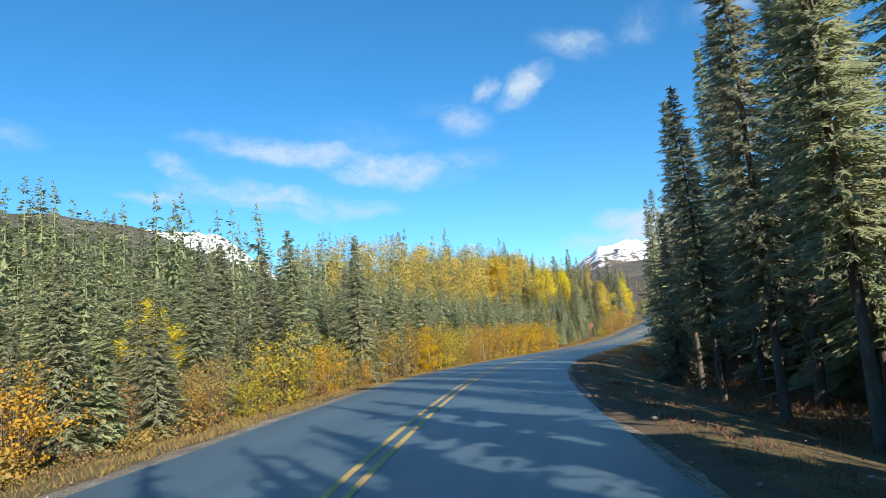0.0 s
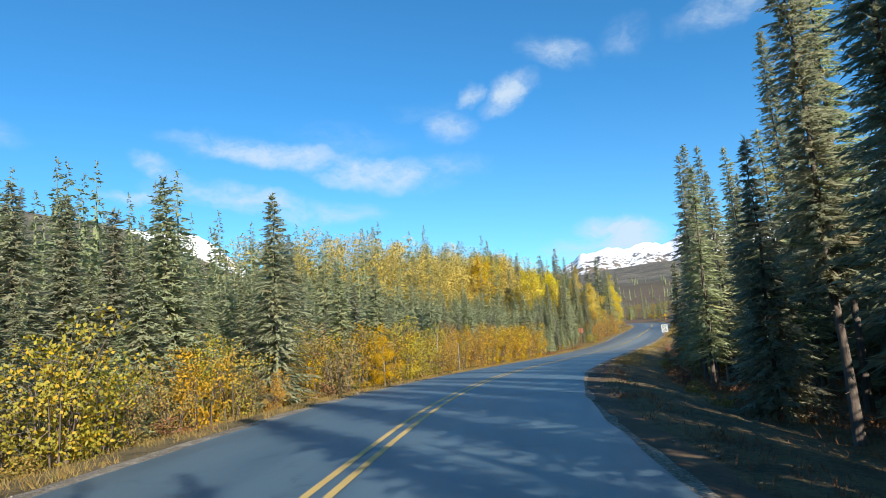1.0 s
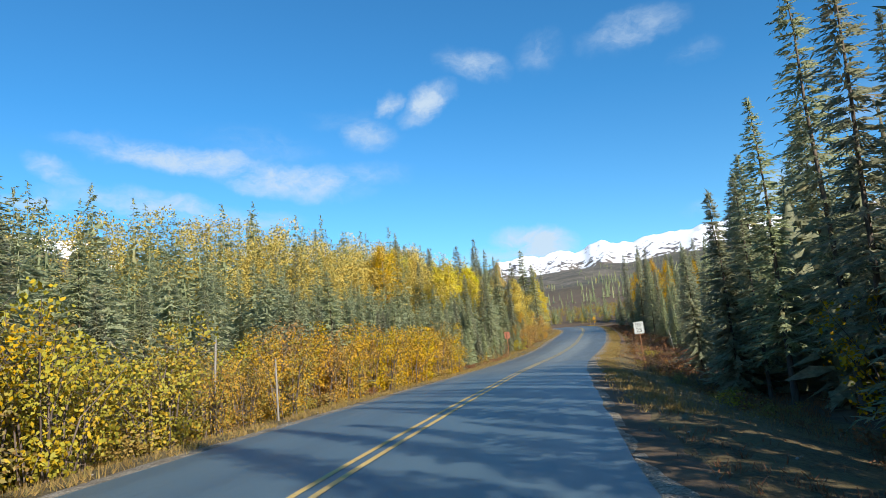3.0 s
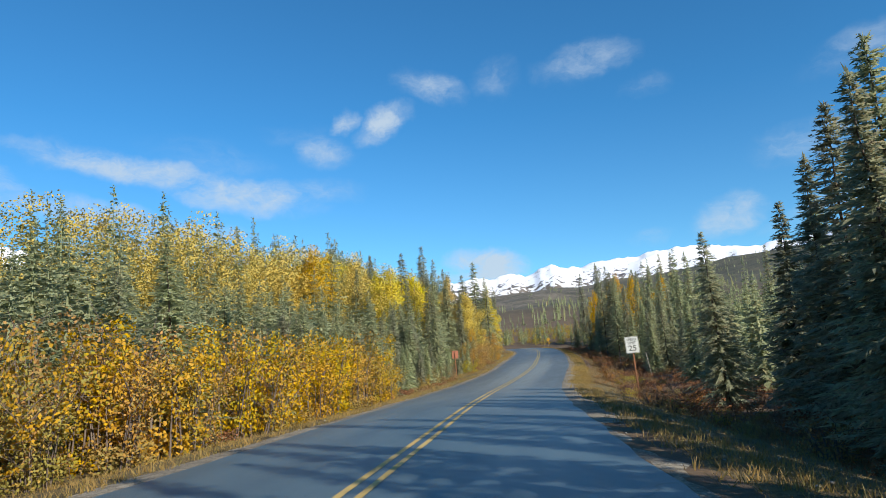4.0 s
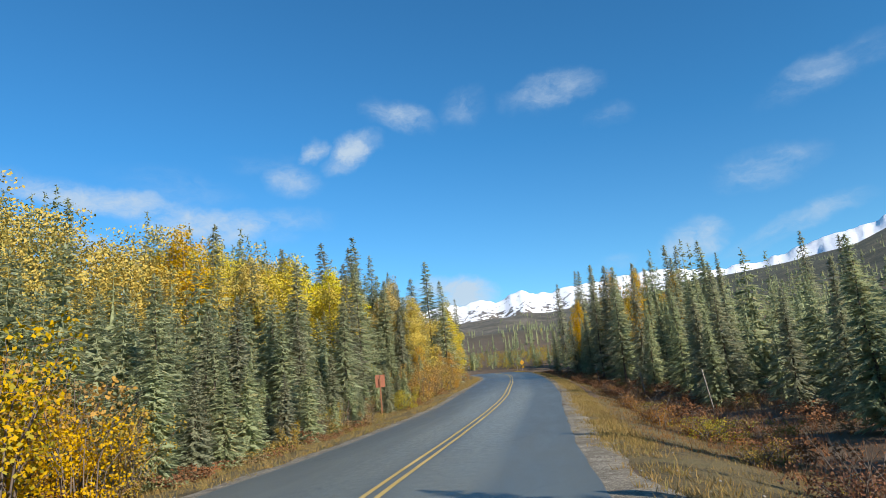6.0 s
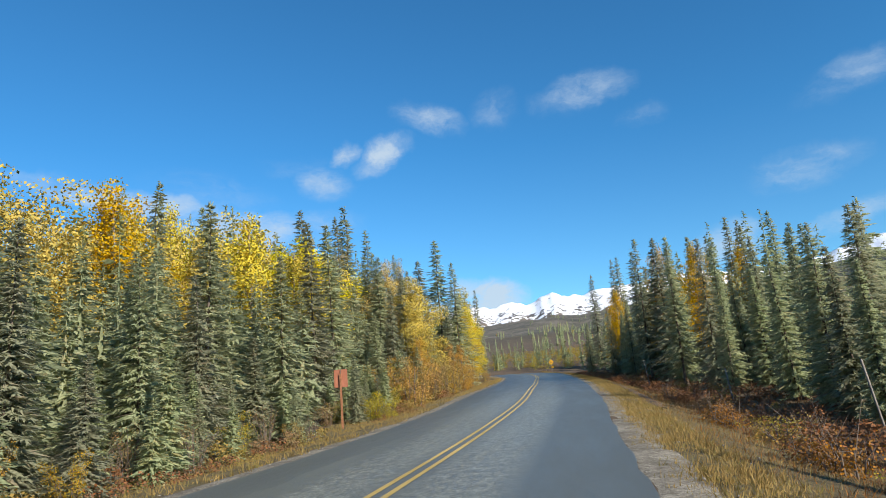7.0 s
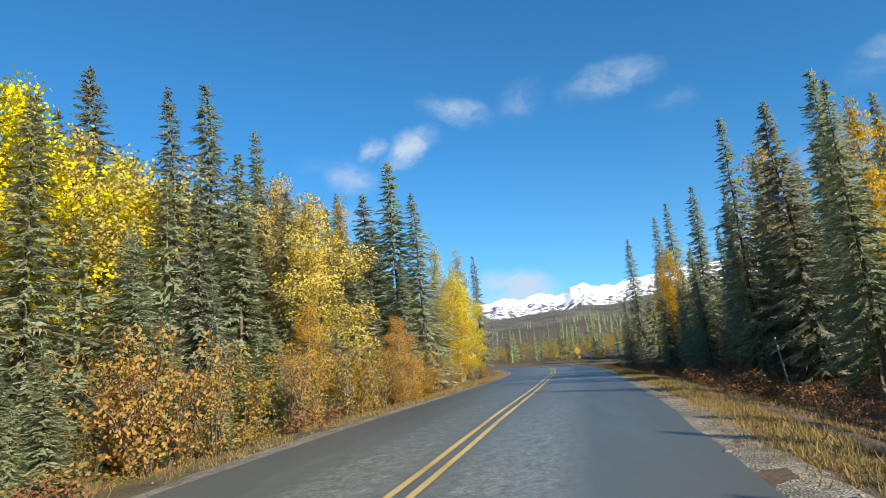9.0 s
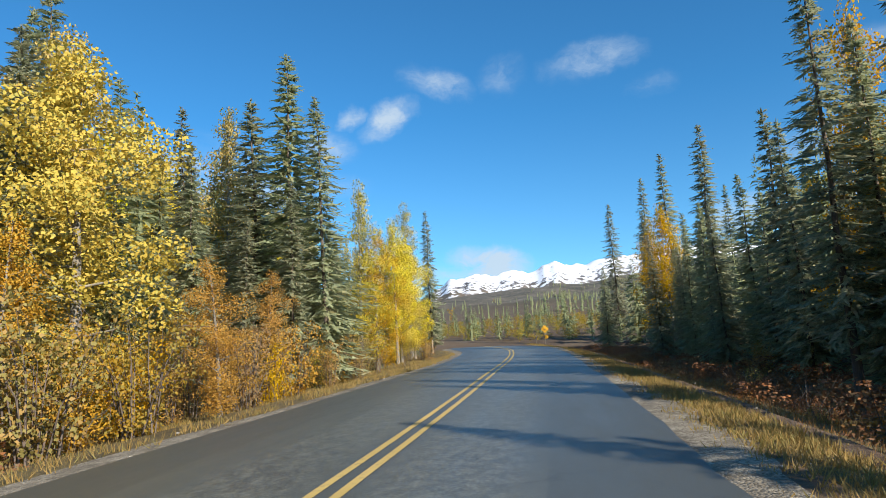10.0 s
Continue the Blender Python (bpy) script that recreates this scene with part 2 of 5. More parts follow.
def gravel(n):
    p = n.add("TexCoord").outputs["Object"]
    v = n.add("TexVoronoi", {"Vector": p, "Scale": 34.0})
    a = n.noise(p, 0.7, 5.0)
    b = n.noise(p, 7.0, 5.0, 0.7)
    col = n.ramp(n.math("ADD", n.math("MULTIPLY", a, 0.5), n.math("MULTIPLY", b, 0.5)),
                 [(0.32, (0.135, 0.113, 0.08)), (0.5, (0.25, 0.216, 0.16)), (0.68, (0.38, 0.338, 0.258))])
    col = n.mix(0.75, col, n.ramp(n.add("SeparateXYZ", {0: v.outputs["Color"]}).outputs[0], [(0.0, 0.12), (1.0, 0.85)]), "SOFT_LIGHT")
    # dark blotches in the colour stand in for small shadows among the stones
    shadow_speckle = n.add("MapRange", {"Value": n.noise(p, 2.4, 6.0, 0.7), "From Min": 0.44, "From Max": 0.62}).outputs[0]
    col = n.mix(n.math("MULTIPLY", shadow_speckle, 0.6), col, (0.10, 0.08, 0.055))
    return principled(n, col, 0.92, n.math("SUBTRACT", b, v.outputs["Distance"]), 0.6, 0.03)


M_GRAVEL = material("shoulder_gravel", gravel)


def soil(n):
    p = n.add("TexCoord").outputs["Object"]
    a = n.noise(p, 0.16, 5.0, 0.6)
    b = n.noise(p, 1.6, 6.0, 0.7)
    c = n.noise(p, 14.0, 4.0, 0.7)
    col = n.ramp(n.math("ADD", n.math("MULTIPLY", a, 0.45), n.math("MULTIPLY", b, 0.55)),
                 [(0.28, (0.040, 0.030, 0.022)), (0.45, (0.085, 0.058, 0.036)), (0.58, (0.14, 0.095, 0.05)), (0.75, (0.085, 0.085, 0.04))])
    col = n.mix(n.math("MULTIPLY", c, 0.35), col, (0.17, 0.11, 0.06))
    # tundra and scrub where the land climbs
    z = n.add("SeparateXYZ", {0: p}).outputs[2]
    wood = n.noise(p, 0.022, 6.0, 0.7)
    tops = n.noise(n.vec("MULTIPLY", p, (1, 1, 0.3)), 0.16, 5.0, 0.75)
    hill = n.ramp(n.math("ADD", n.math("MULTIPLY", wood, 0.45), n.math("MULTIPLY", tops, 0.55)),
                  [(0.38, (0.03, 0.036, 0.022)), (0.5, (0.068, 0.068, 0.042)), (0.58, (0.125, 0.105, 0.066)), (0.70, (0.19, 0.155, 0.10))])
    high = n.add("MapRange", {"Value": z, "From Min": 20.0, "From Max": 60.0}).outputs[0]
    y = n.add("SeparateXYZ", {0: p}).outputs[1]
    scree = n.ramp(n.math("ADD", n.math("MULTIPLY", wood, 0.5), n.math("MULTIPLY", tops, 0.5)),
                   [(0.40, (0.05, 0.048, 0.036)), (0.5, (0.115, 0.10, 0.07)), (0.6, (0.20, 0.168, 0.125)), (0.70, (0.27, 0.235, 0.19))])
    north = n.add("MapRange", {"Value": n.math("ADD", n.math("SUBTRACT", y, n.math("MULTIPLY", n.math("ABSOLUTE", n.add("SeparateXYZ", {0: p}).outputs[0]), 1.2)), n.math("MULTIPLY", wood, 300.0)), "From Min": 430.0, "From Max": 700.0}).outputs[0]
    col = n.mix(high, col, n.mix(north, hill, scree))
    return principled(n, col, 0.95, n.math("ADD", b, n.math("MULTIPLY", c, 0.4)), 0.5, 0.12)


M_SOIL = material("forest_floor", soil)


def thatch(n):
    p = n.add("TexCoord").outputs["Object"]
    a = n.noise(p, 0.8, 5.0, 0.65)
    b = n.noise(n.vec("MULTIPLY", p, (1, 1, 0.4)), 11.0, 6.0, 0.75)
    col = n.ramp(n.math("ADD", n.math("MULTIPLY", a, 0.5), n.math("MULTIPLY", b, 0.5)),
                 [(0.34, (0.035, 0.03, 0.016)), (0.44, (0.10, 0.075, 0.034)), (0.54, (0.185, 0.138, 0.058)), (0.66, (0.085, 0.088, 0.034))])
    return principled(n, col, 0.95, b, 0.9, 0.08)


M_THATCH = material("dry_grass_thatch", thatch)


def bare_soil(n):
    p = n.add("TexCoord").outputs["Object"]
    a, b = n.noise(p, 0.9, 5.0, 0.6), n.noise(p, 12.0, 6.0, 0.75)
    col = n.ramp(n.math("ADD", n.math("MULTIPLY", a, 0.55), n.math("MULTIPLY", b, 0.45)), [(0.34, (0.05, 0.03, 0.02)), (0.5, (0.14, 0.092, 0.058)), (0.66, (0.27, 0.20, 0.14))])
    return principled(n, col, 0.95, b, 0.8, 0.05)


M_BANK = material("bare_soil", bare_soil)


def alpine(n):
    p = n.add("TexCoord").outputs["Object"]
    nrm = n.add("SeparateXYZ", {0: n.add("NewGeometry").outputs["Normal"]}).outputs[2]
    z = n.add("SeparateXYZ", {0: p}).outputs[2]
    a = n.noise(p, 0.006, 8.0, 0.62)
    b = n.noise(n.vec("MULTIPLY", p, (1, 1, 0.35)), 0.022, 8.0, 0.68)
    rock = n.ramp(b, [(0.35, (0.075, 0.075, 0.085)), (0.65, (0.20, 0.18, 0.17))])
    tundra = n.ramp(a, [(0.35, (0.10, 0.085, 0.06)), (0.62, (0.22, 0.165, 0.11))])
    low = n.add("MapRange", {"Value": n.math("ADD", z, n.math("MULTIPLY", a, 220.0)), "From Min": 440.0, "From Max": 520.0}).outputs[0]
    stone = n.mix(low, tundra, rock)
    cover = n.math("ADD", n.math("MULTIPLY", nrm, 0.55), n.math("MULTIPLY", n.math("SUBTRACT", b, 0.5), 3.1))
    cover = n.math("ADD", cover, n.math("MULTIPLY", n.math("SUBTRACT", n.math("ADD", z, n.math("MULTIPLY", a, 180.0)), 470.0), 0.0035))
    snow = n.add("MapRange", {"Value": cover, "From Min": 0.41, "From Max": 0.50}).outputs[0]
    col = n.mix(snow, stone, (0.86, 0.87, 0.90))
    return principled(n, col, 0.8, b, 0.5, 12.0)


M_ALPINE = material("snowy_rock", alpine)


def plain(name, a, b, rough=0.6, scale=6.0, metal=0.0):
    def build(n):
        p = n.add("TexCoord").outputs["Object"]
        g = n.noise(p, scale, 6.0, 0.65)
        return principled(n, n.ramp(g, [(0.32, a), (0.68, b)]), rough, g, 0.12, 0.01, metal=metal)
    return material(name, build)


M_SIGN_WHITE = plain("white_sign_sheeting", (0.50, 0.52, 0.48), (0.64, 0.66, 0.62), 0.5, 9)
M_SIGN_BLACK = plain("black_sign_paint", (0.05, 0.055, 0.05), (0.12, 0.125, 0.115), 0.6, 14)
M_RUST = plain("rusty_steel", (0.16, 0.065, 0.03), (0.36, 0.17, 0.085), 0.8, 16)
M_BROWN = plain("brown_sign_paint", (0.31, 0.115, 0.065), (0.40, 0.16, 0.095), 0.55, 5)
M_YELLOW = plain("yellow_sign_sheeting", (0.68, 0.33, 0.02), (0.80, 0.43, 0.03), 0.45, 8)
M_WOOD = bark("weathered_post_wood", (0.22, 0.17, 0.12), (0.46, 0.38, 0.29), 12)
M_ROCK = bark("pale_stone", (0.16, 0.145, 0.115), (0.33, 0.30, 0.25), 5)


# ---------------------------------------------------------------- mesh helpers
def mesh_of(name, verts, faces, mat, sharp=False, normals=None):
    """A mesh from an (n, 3) array and an (m, 3 or 4) array of indices; normals, one a vertex, round off foliage."""
    me = bpy.data.meshes.new(name)
    verts, faces = np.asarray(verts, dtype=np.float32), np.asarray(faces, dtype=np.int32)
    k = faces.shape[1]
    me.vertices.add(len(verts))
    me.vertices.foreach_set("co", verts.ravel())
    me.loops.add(faces.size)
    me.loops.foreach_set("vertex_index", faces.ravel())
    me.polygons.add(len(faces))
    me.polygons.foreach_set("loop_start", np.arange(0, faces.size, k, dtype=np.int32))
    me.update(calc_edges=True)
    me.validate()
    if not sharp or normals is not None:
        me.polygons.foreach_set("use_smooth", np.ones(len(faces), dtype=bool))
    if normals is not None:
        me.normals_split_custom_set_from_vertices(np.asarray(normals, dtype=np.float32))
    me.materials.append(mat)
    return me


def child(name, me, parent, label=""):
    ob = new(name, me)
    ob.parent = parent
    return tagged(ob, label) if label else ob


def part(name, bm, mat, parent, label=""):
    me = bpy.data.meshes.new(name)
    bm.to_mesh(me)
    bm.free()
    me.materials.append(mat)
    return child(name, me, parent, label)


def join(chunks):
    """One pair of arrays out of many."""
    vs, fs, at = [], [], 0
    for v, f in chunks:
        vs.append(v)
        fs.append(f + at)
        at += len(v)
    return np.concatenate(vs), np.concatenate(fs)


def tube(points, radii, sides=6):
    """A tapered, bent tube through points, as quads."""
    pts = [Vector(p) for p in points]
    vs, fs = [], []
    for i, (p, r) in enumerate(zip(pts, radii)):
        d = (pts[min(i + 1, len(pts) - 1)] - pts[max(i - 1, 0)]).normalized()
        a = d.orthogonal().normalized() if abs(d.z) < 0.95 else (Vector((1, 0, 0)) - d * d.x).normalized()
        b = d.cross(a)
        for k in range(sides):
            t = 2 * math.pi * k / sides
            vs.append(p + (a * math.cos(t) + b * math.sin(t)) * r)
    for i in range(len(pts) - 1):
        for k in range(sides):
            n = (k + 1) % sides
            fs.append((i * sides + k, i * sides + n, (i + 1) * sides + n, (i + 1) * sides + k))
    return np.array([tuple(v) for v in vs]), np.array(fs)


def unit(a):
    return a / np.maximum(np.linalg.norm(a, axis=1, keepdims=True), 1e-6)


def blades(at, way, flat, length, width, fold=0.0):
    """Leaf-shaped quads: from at along way, lying across flat."""
    n = len(at)
    side = unit(np.cross(way, flat)) * (width * 0.5)[:, None]
    lift = unit(np.cross(side, way)) * (width * fold)[:, None]
    mid = at + way * (length * 0.45)[:, None] + lift
    v = np.stack([at, mid + side, at + way * length[:, None], mid - side], axis=1).reshape(-1, 3)
    return v, np.arange(4 * n).reshape(n, 4)


def spikes(at, way, flat, length, width):
    """Thin triangles: from a broad base at at to a point along way."""
    side = unit(np.cross(way, flat)) * (width * 0.5)[:, None]
    v = np.stack([at + side, at + way * length[:, None], at - side], axis=1).reshape(-1, 3)
    return v, np.arange(3 * len(at)).reshape(-1, 3)


def halves(v, f):
    return v, np.concatenate([f[:, [0, 1, 2]], f[:, [0, 2, 3]]])


def soften(v, f, out, own=0.5):
    """Turns the faces to look along out (one vector a face) and gives each vertex a normal between its face's and out."""
    d1, d2 = v[f[:, 2]] - v[f[:, 0]], v[f[:, -1]] - v[f[:, 1]]
    ng = unit(np.cross(d1, d2)) if f.shape[1] == 4 else unit(np.cross(v[f[:, 1]] - v[f[:, 0]], d1))
    wrong = (ng * out).sum(axis=1) < 0
    f = np.where(wrong[:, None], f[:, ::-1], f)
    ng[wrong] *= -1
    n = np.zeros_like(v)
    n[f] = unit(ng * own + out * (1 - own))[:, None, :]
    return v, f, n


# ---------------------------------------------------------------- lie of the land
LINE = [(-1.8, -70, .8), (-1.2, -40, .6), (-.8, -20, .45), (.0, 0, .25), (.8, 10, .1), (2.0, 20, .01), (3.7, 30, -.04), (6.3, 40, -.12), (9.9, 50, -.24),
        (13.7, 60, -.4), (17.6, 70, -.54), (21.9, 80, -.62), (26.6, 90, -.58), (31.5, 100, -.36), (36.4, 110, .04), (40.9, 120, .5), (45.3, 130, .86),
        (49.5, 140, 1.18), (53.7, 150, 1.5), (57.6, 160, 1.88), (60.8, 170, 2.3), (61.6, 180, 2.82), (59.6, 190, 3.35), (54.6, 198, 3.8), (47, 204, 4.1),
        (37, 208, 4.3), (24, 211, 4.4), (6, 213, 4.4), (-24, 214, 4.4)]


def smooth_line(points, step=1.0):
    p = np.array(points, dtype=float)
    out = []
    for i in range(len(p) - 1):
        a, b, c, d = p[max(i - 1, 0)], p[i], p[i + 1], p[min(i + 2, len(p) - 1)]
        n = max(2, int(np.linalg.norm(c - b) / step))
        for k in range(n):
            t = k / n
            out.append(0.5 * (2 * b + (c - a) * t + (2 * a - 5 * b + 4 * c - d) * t * t + (3 * b - a - 3 * c + d) * t ** 3))
    out.append(p[-1])
    return np.array(out)


AXIS = smooth_line(LINE)
TANGENT = unit(np.gradient(AXIS[:, :2], axis=0))
RIGHTWARD = np.stack([TANGENT[:, 1], -TANGENT[:, 0]], axis=1)
ALONG = np.concatenate([[0], np.cumsum(np.linalg.norm(np.diff(AXIS[:, :2], axis=0), axis=1))])
UP = int(np.argmax(AXIS[:, 1] > 183))
LEFT_EDGE, RIGHT_EDGE = -3.85, 3.55


def beside(x, y):
    """For arrays of places: distance from the road's axis (right is plus), index of the nearest axis point, road height there."""
    x, y = np.atleast_1d(np.asarray(x, float)), np.atleast_1d(np.asarray(y, float))
    d, idx, z = np.empty(len(x)), np.empty(len(x), int), np.empty(len(x))
    for s in range(0, len(x), 4000):
        dx, dy = x[s:s + 4000, None] - AXIS[None, :, 0], y[s:s + 4000, None] - AXIS[None, :, 1]
        q = dx * dx + dy * dy
        i = q.argmin(axis=1)
        r = np.arange(len(i))
        sign = np.sign(dx[r, i] * RIGHTWARD[i, 0] + dy[r, i] * RIGHTWARD[i, 1])
        d[s:s + 4000], idx[s:s + 4000], z[s:s + 4000] = sign * np.sqrt(q[r, i]), i, AXIS[i, 2]
    return d, idx, z


# elevation of the hills round about, by azimuth
HILL_AZ = [-180, -120, -70, -33, -29, -25, -21.6, -18, -12, -5, 0, 8, 13, 14.3, 20, 24, 26, 31, 36, 40, 45, 50, 53, 60, 80, 120, 180]
HILL_EL = [5, 8, 12.5, 12.3, 11.8, 11.3, 10, 8.6, 5.0, 2.8, 2.2, 2.8, 4.2, 5.0, 5.5, 6.0, 5.6, 6.1, 6.2, 6.6, 6.7, 7.6, 8.2, 9.5, 10, 7, 5]


def lattice(x, y, seed):
    """Smooth value noise in -1..1 for arrays."""
    xi, yi = np.floor(x), np.floor(y)
    fx, fy = x - xi, y - yi
    fx, fy = fx * fx * (3 - 2 * fx), fy * fy * (3 - 2 * fy)

    def h(a, b):
        v = np.sin(a * 127.1 + b * 311.7 + seed * 74.7) * 43758.5453
        return (v - np.floor(v)) * 2 - 1
    return (h(xi, yi) * (1 - fx) + h(xi + 1, yi) * fx) * (1 - fy) + (h(xi, yi + 1) * (1 - fx) + h(xi + 1, yi + 1) * fx) * fy


def fractal(x, y, seed, octaves=4, ridged=False):
    out, amp = np.zeros_like(x), 1.0
    for k in range(octaves):
        v = lattice(x * 2 ** k, y * 2 ** k, seed + k)
        out += amp * ((0.5 - np.abs(v)) if ridged else v)
        amp *= 0.5
    return out


def land(x, y):
    """Height of the ground."""
    x, y = np.atleast_1d(np.asarray(x, float)), np.atleast_1d(np.asarray(y, float))
    d, _, z = beside(x, y)
    right = np.interp(d, [0, 3.6, 4.9, 7.4, 10, 14, 40, 200], [-.05, -.05, -.14, -.85, -.9, -.75, -.2, 2])
    left = np.interp(-d, [0, 3.9, 4.6, 6.8, 9, 14, 25, 40, 70, 200], [-.05, -.05, -.10, -.38, -.42, -.3, 1.3, 4.2, 8.5, 16])
    prof = np.where(d > 0, right, left)
    rough = np.clip((np.abs(d) - 9.0) / 3, 0, 1) * (0.10 * fractal(x / 2.1, y / 2.1, 3, 3) + 0.16 * fractal(x / 9, y / 9, 9, 2))
    r = np.hypot(x - 15, y - 50)
    az = np.degrees(np.arctan2(x - 15, y - 50))
    el = np.interp(az, HILL_AZ, HILL_EL)
    crest = 2000 * np.tan(np.radians(el)) * (1 + 0.05 * fractal(az / 3.5, r / 4000, 21, 4))
    t = np.clip((r - 130) / 1870, 0, 1)
    hill = crest * t ** 1.2 * (1 + 0.35 * fractal(x / 330, y / 330, 5, 5, True) * np.clip(t * 4, 0, 1) * (1 - t))
    over = np.clip((r - 2000) / 700, 0, 1)
    hill = hill * (1 - 0.55 * over)
    near = np.clip((420 - r) / 300, 0, 1)
    return z * near + prof * near + rough * near + hill


def spread(lo, hi, fine_lo, fine_hi, step, grow):
    mid = list(np.arange(fine_lo, fine_hi + 0.01, step))
    a, s = [], step
    v = fine_hi
    while v < hi:
        s *= grow
        v += s
        a.append(min(v, hi))
    b, s, v = [], step, fine_lo
    while v > lo:
        s *= grow
        v -= s
        b.append(max(v, lo))
    return np.array(b[::-1] + mid + a)


gx, gy = spread(-2700, 2700, -16, 86, 1.0, 1.09), spread(-1500, 2700, -10, 200, 1.0, 1.09)
GX, GY = np.meshgrid(gx, gy)
GZ = land(GX.ravel(), GY.ravel())
ii = np.arange(len(gx) * len(gy)).reshape(len(gy), len(gx))
quads = np.stack([ii[:-1, :-1], ii[:-1, 1:], ii[1:, 1:], ii[1:, :-1]], axis=-1).reshape(-1, 4)
ground = new("ground", mesh_of("ground", np.stack([GX.ravel(), GY.ravel(), GZ], axis=1), quads, M_SOIL))
tagged(ground, "brown forest floor and ditch rising to far scrub hills", "ground", kind="structure")


def ribbon(name, lats, mat, lift, lo=0, hi=None, wobble=0.0, seed=0):
    """A strip that follows the road, with the given distances from its axis."""
    hi = hi or len(AXIS)
    rows = np.arange(lo, hi)
    lats = np.array(lats, float)
    n = len(lats)
    L = np.repeat(lats[None, :], len(rows), axis=0)
    if wobble:
        w = fractal(ALONG[rows] / 2.3, np.full(len(rows), seed * 7.7), seed, 4) * wobble
        L[:, 0] += w
        if n > 2:
            L[:, 1:-1] += w[:, None] * 0.3
        L[:, -1] += fractal(ALONG[rows] / 1.7, np.full(len(rows), seed * 3.1), seed + 5, 4) * wobble
    X = AXIS[rows, 0][:, None] + RIGHTWARD[rows, 0][:, None] * L
    Y = AXIS[rows, 1][:, None] + RIGHTWARD[rows, 1][:, None] * L
    lifts = np.array(lift if isinstance(lift, (list, tuple)) else [lift] * n)
    Z = AXIS[rows, 2][:, None] + lifts[None, :] + 0 * L
    k = np.arange(len(rows) * n).reshape(len(rows), n)
    q = np.stack([k[:-1, :-1], k[:-1, 1:], k[1:, 1:], k[1:, :-1]], axis=-1).reshape(-1, 4)
    me = mesh_of(name, np.stack([X, Y, Z], axis=-1).reshape(-1, 3), q, mat)
    uv = me.uv_layers.new(name="lane")
    idx = np.empty(len(me.loops), dtype=np.int32)
    me.loops.foreach_get("vertex_index", idx)
    flat = np.stack([L.ravel(), np.repeat(ALONG[rows], n)], axis=1)[idx]
    uv.data.foreach_set("uv", flat.astype(np.float32).ravel())
    return new(name, me)


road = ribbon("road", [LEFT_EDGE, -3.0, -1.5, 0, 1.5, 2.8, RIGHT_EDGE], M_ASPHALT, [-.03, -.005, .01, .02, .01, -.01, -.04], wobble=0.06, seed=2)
tagged(road, "worn grey two-lane asphalt road with cracks", "road", kind="structure")
for a in (-0.18, 0.08):
    tagged(ribbon("centre_line", [a, a + 0.10], M_LINE, 0.026, wobble=0.006, seed=int(9 + a * 10)), "worn double yellow centre line on asphalt", "line", kind="structure")
tagged(ribbon("shoulder_left", [-4.6, -4.2, -3.85, -3.4], M_GRAVEL, [-.10, -.05, -.045, -.06], wobble=0.16, seed=4), "pale gravel edge of the road", "shoulder", kind="structure")
SPLIT = int(np.argmax(AXIS[:, 1] > 61))
for lo, hi, lats, lifts in ((0, SPLIT, [3.1, 3.55, 3.7, 3.95], [-.07, -.05, -.06, -.12]), (SPLIT - 1, None, [3.1, 3.55, 3.75, 4.05, 4.4], [-.07, -.05, -.05, -.055, -.115])):
    tagged(ribbon("shoulder_right", lats, M_GRAVEL, lifts, lo, hi, 0.26, 6), "pale gravel shoulder of the road", "shoulder", kind="structure")

tagged(ribbon("verge_left", [-9.2, -8.0, -6.8, -6.0, -5.2, -4.2], M_THATCH, [-.37, -.37, -.33, -.20, -.12, -.09], wobble=0.12, seed=14), "dry golden grass thatch on the verge", "verge", kind="structure")
tagged(ribbon("verge_right", [3.85, 4.6, 5.6, 6.6, 7.5, 8.4], M_THATCH, [-.09, -.10, -.27, -.55, -.80, -.83], wobble=0.12, seed=16), "dry golden grass thatch on the ditch bank", "verge", kind="structure")

lo, hi = (int(np.argmax(AXIS[:, 1] > q)) for q in (104, 168))
tagged(ribbon("ditch_edge", [5.05, 5.3, 5.5, 5.95], M_BANK, [-.25, -.17, -.19, -.42], lo, hi, 0.12, 18), "bare pale brown soil along the ditch", "bank", kind="structure")

# the snowy range
SNOW_AZ = [-75, -45, -30, -24, -21.5, -18.3, -15.8, -12, -5, 3, 10, 13, 15.2, 17, 18.8, 20.6, 22, 24.5, 26, 28, 30.6, 33.5, 36.3, 38, 40, 43.6, 45.3, 48, 51, 60, 80]
SNOW_EL = [9, 9.5, 9.8, 11.1, 10.9, 10.5, 8.6, 5.6, 3.6, 3.4, 4.2, 5.3, 6.8, 7.0, 6.7, 7.0, 6.9, 7.9, 7.4, 7.7, 7.75, 7.8, 8.1, 8.0, 7.8, 7.4, 7.6, 8.3, 9.0, 10, 10]
na, nr = 640, 52
az = np.linspace(-75, 80, na)
rr = np.linspace(2500, 4500, nr)
A, R = np.meshgrid(az, rr)
X, Y = 15 + R * np.sin(np.radians(A)), 60 + R * np.cos(np.radians(A))
top = 4000 * np.tan(np.radians(np.interp(A, SNOW_AZ, SNOW_EL)))
rise = np.clip((R - 2500) / 1500, 0, 1)
fall = np.clip((R - 4000) / 500, 0, 1)
Z = top * (rise ** 1.15) * (1 - 0.5 * fall)
Z += (fractal(X / 520, Y / 520, 31, 6, True) * 75 - 10) * rise * (1.15 - rise * 0.75) + fractal(A / 0.9, R / 900, 41, 4) * 14 * rise
ii = np.arange(na * nr).reshape(nr, na)
quads = np.stack([ii[:-1, :-1], ii[:-1, 1:], ii[1:, 1:], ii[1:, :-1]], axis=-1).reshape(-1, 4)
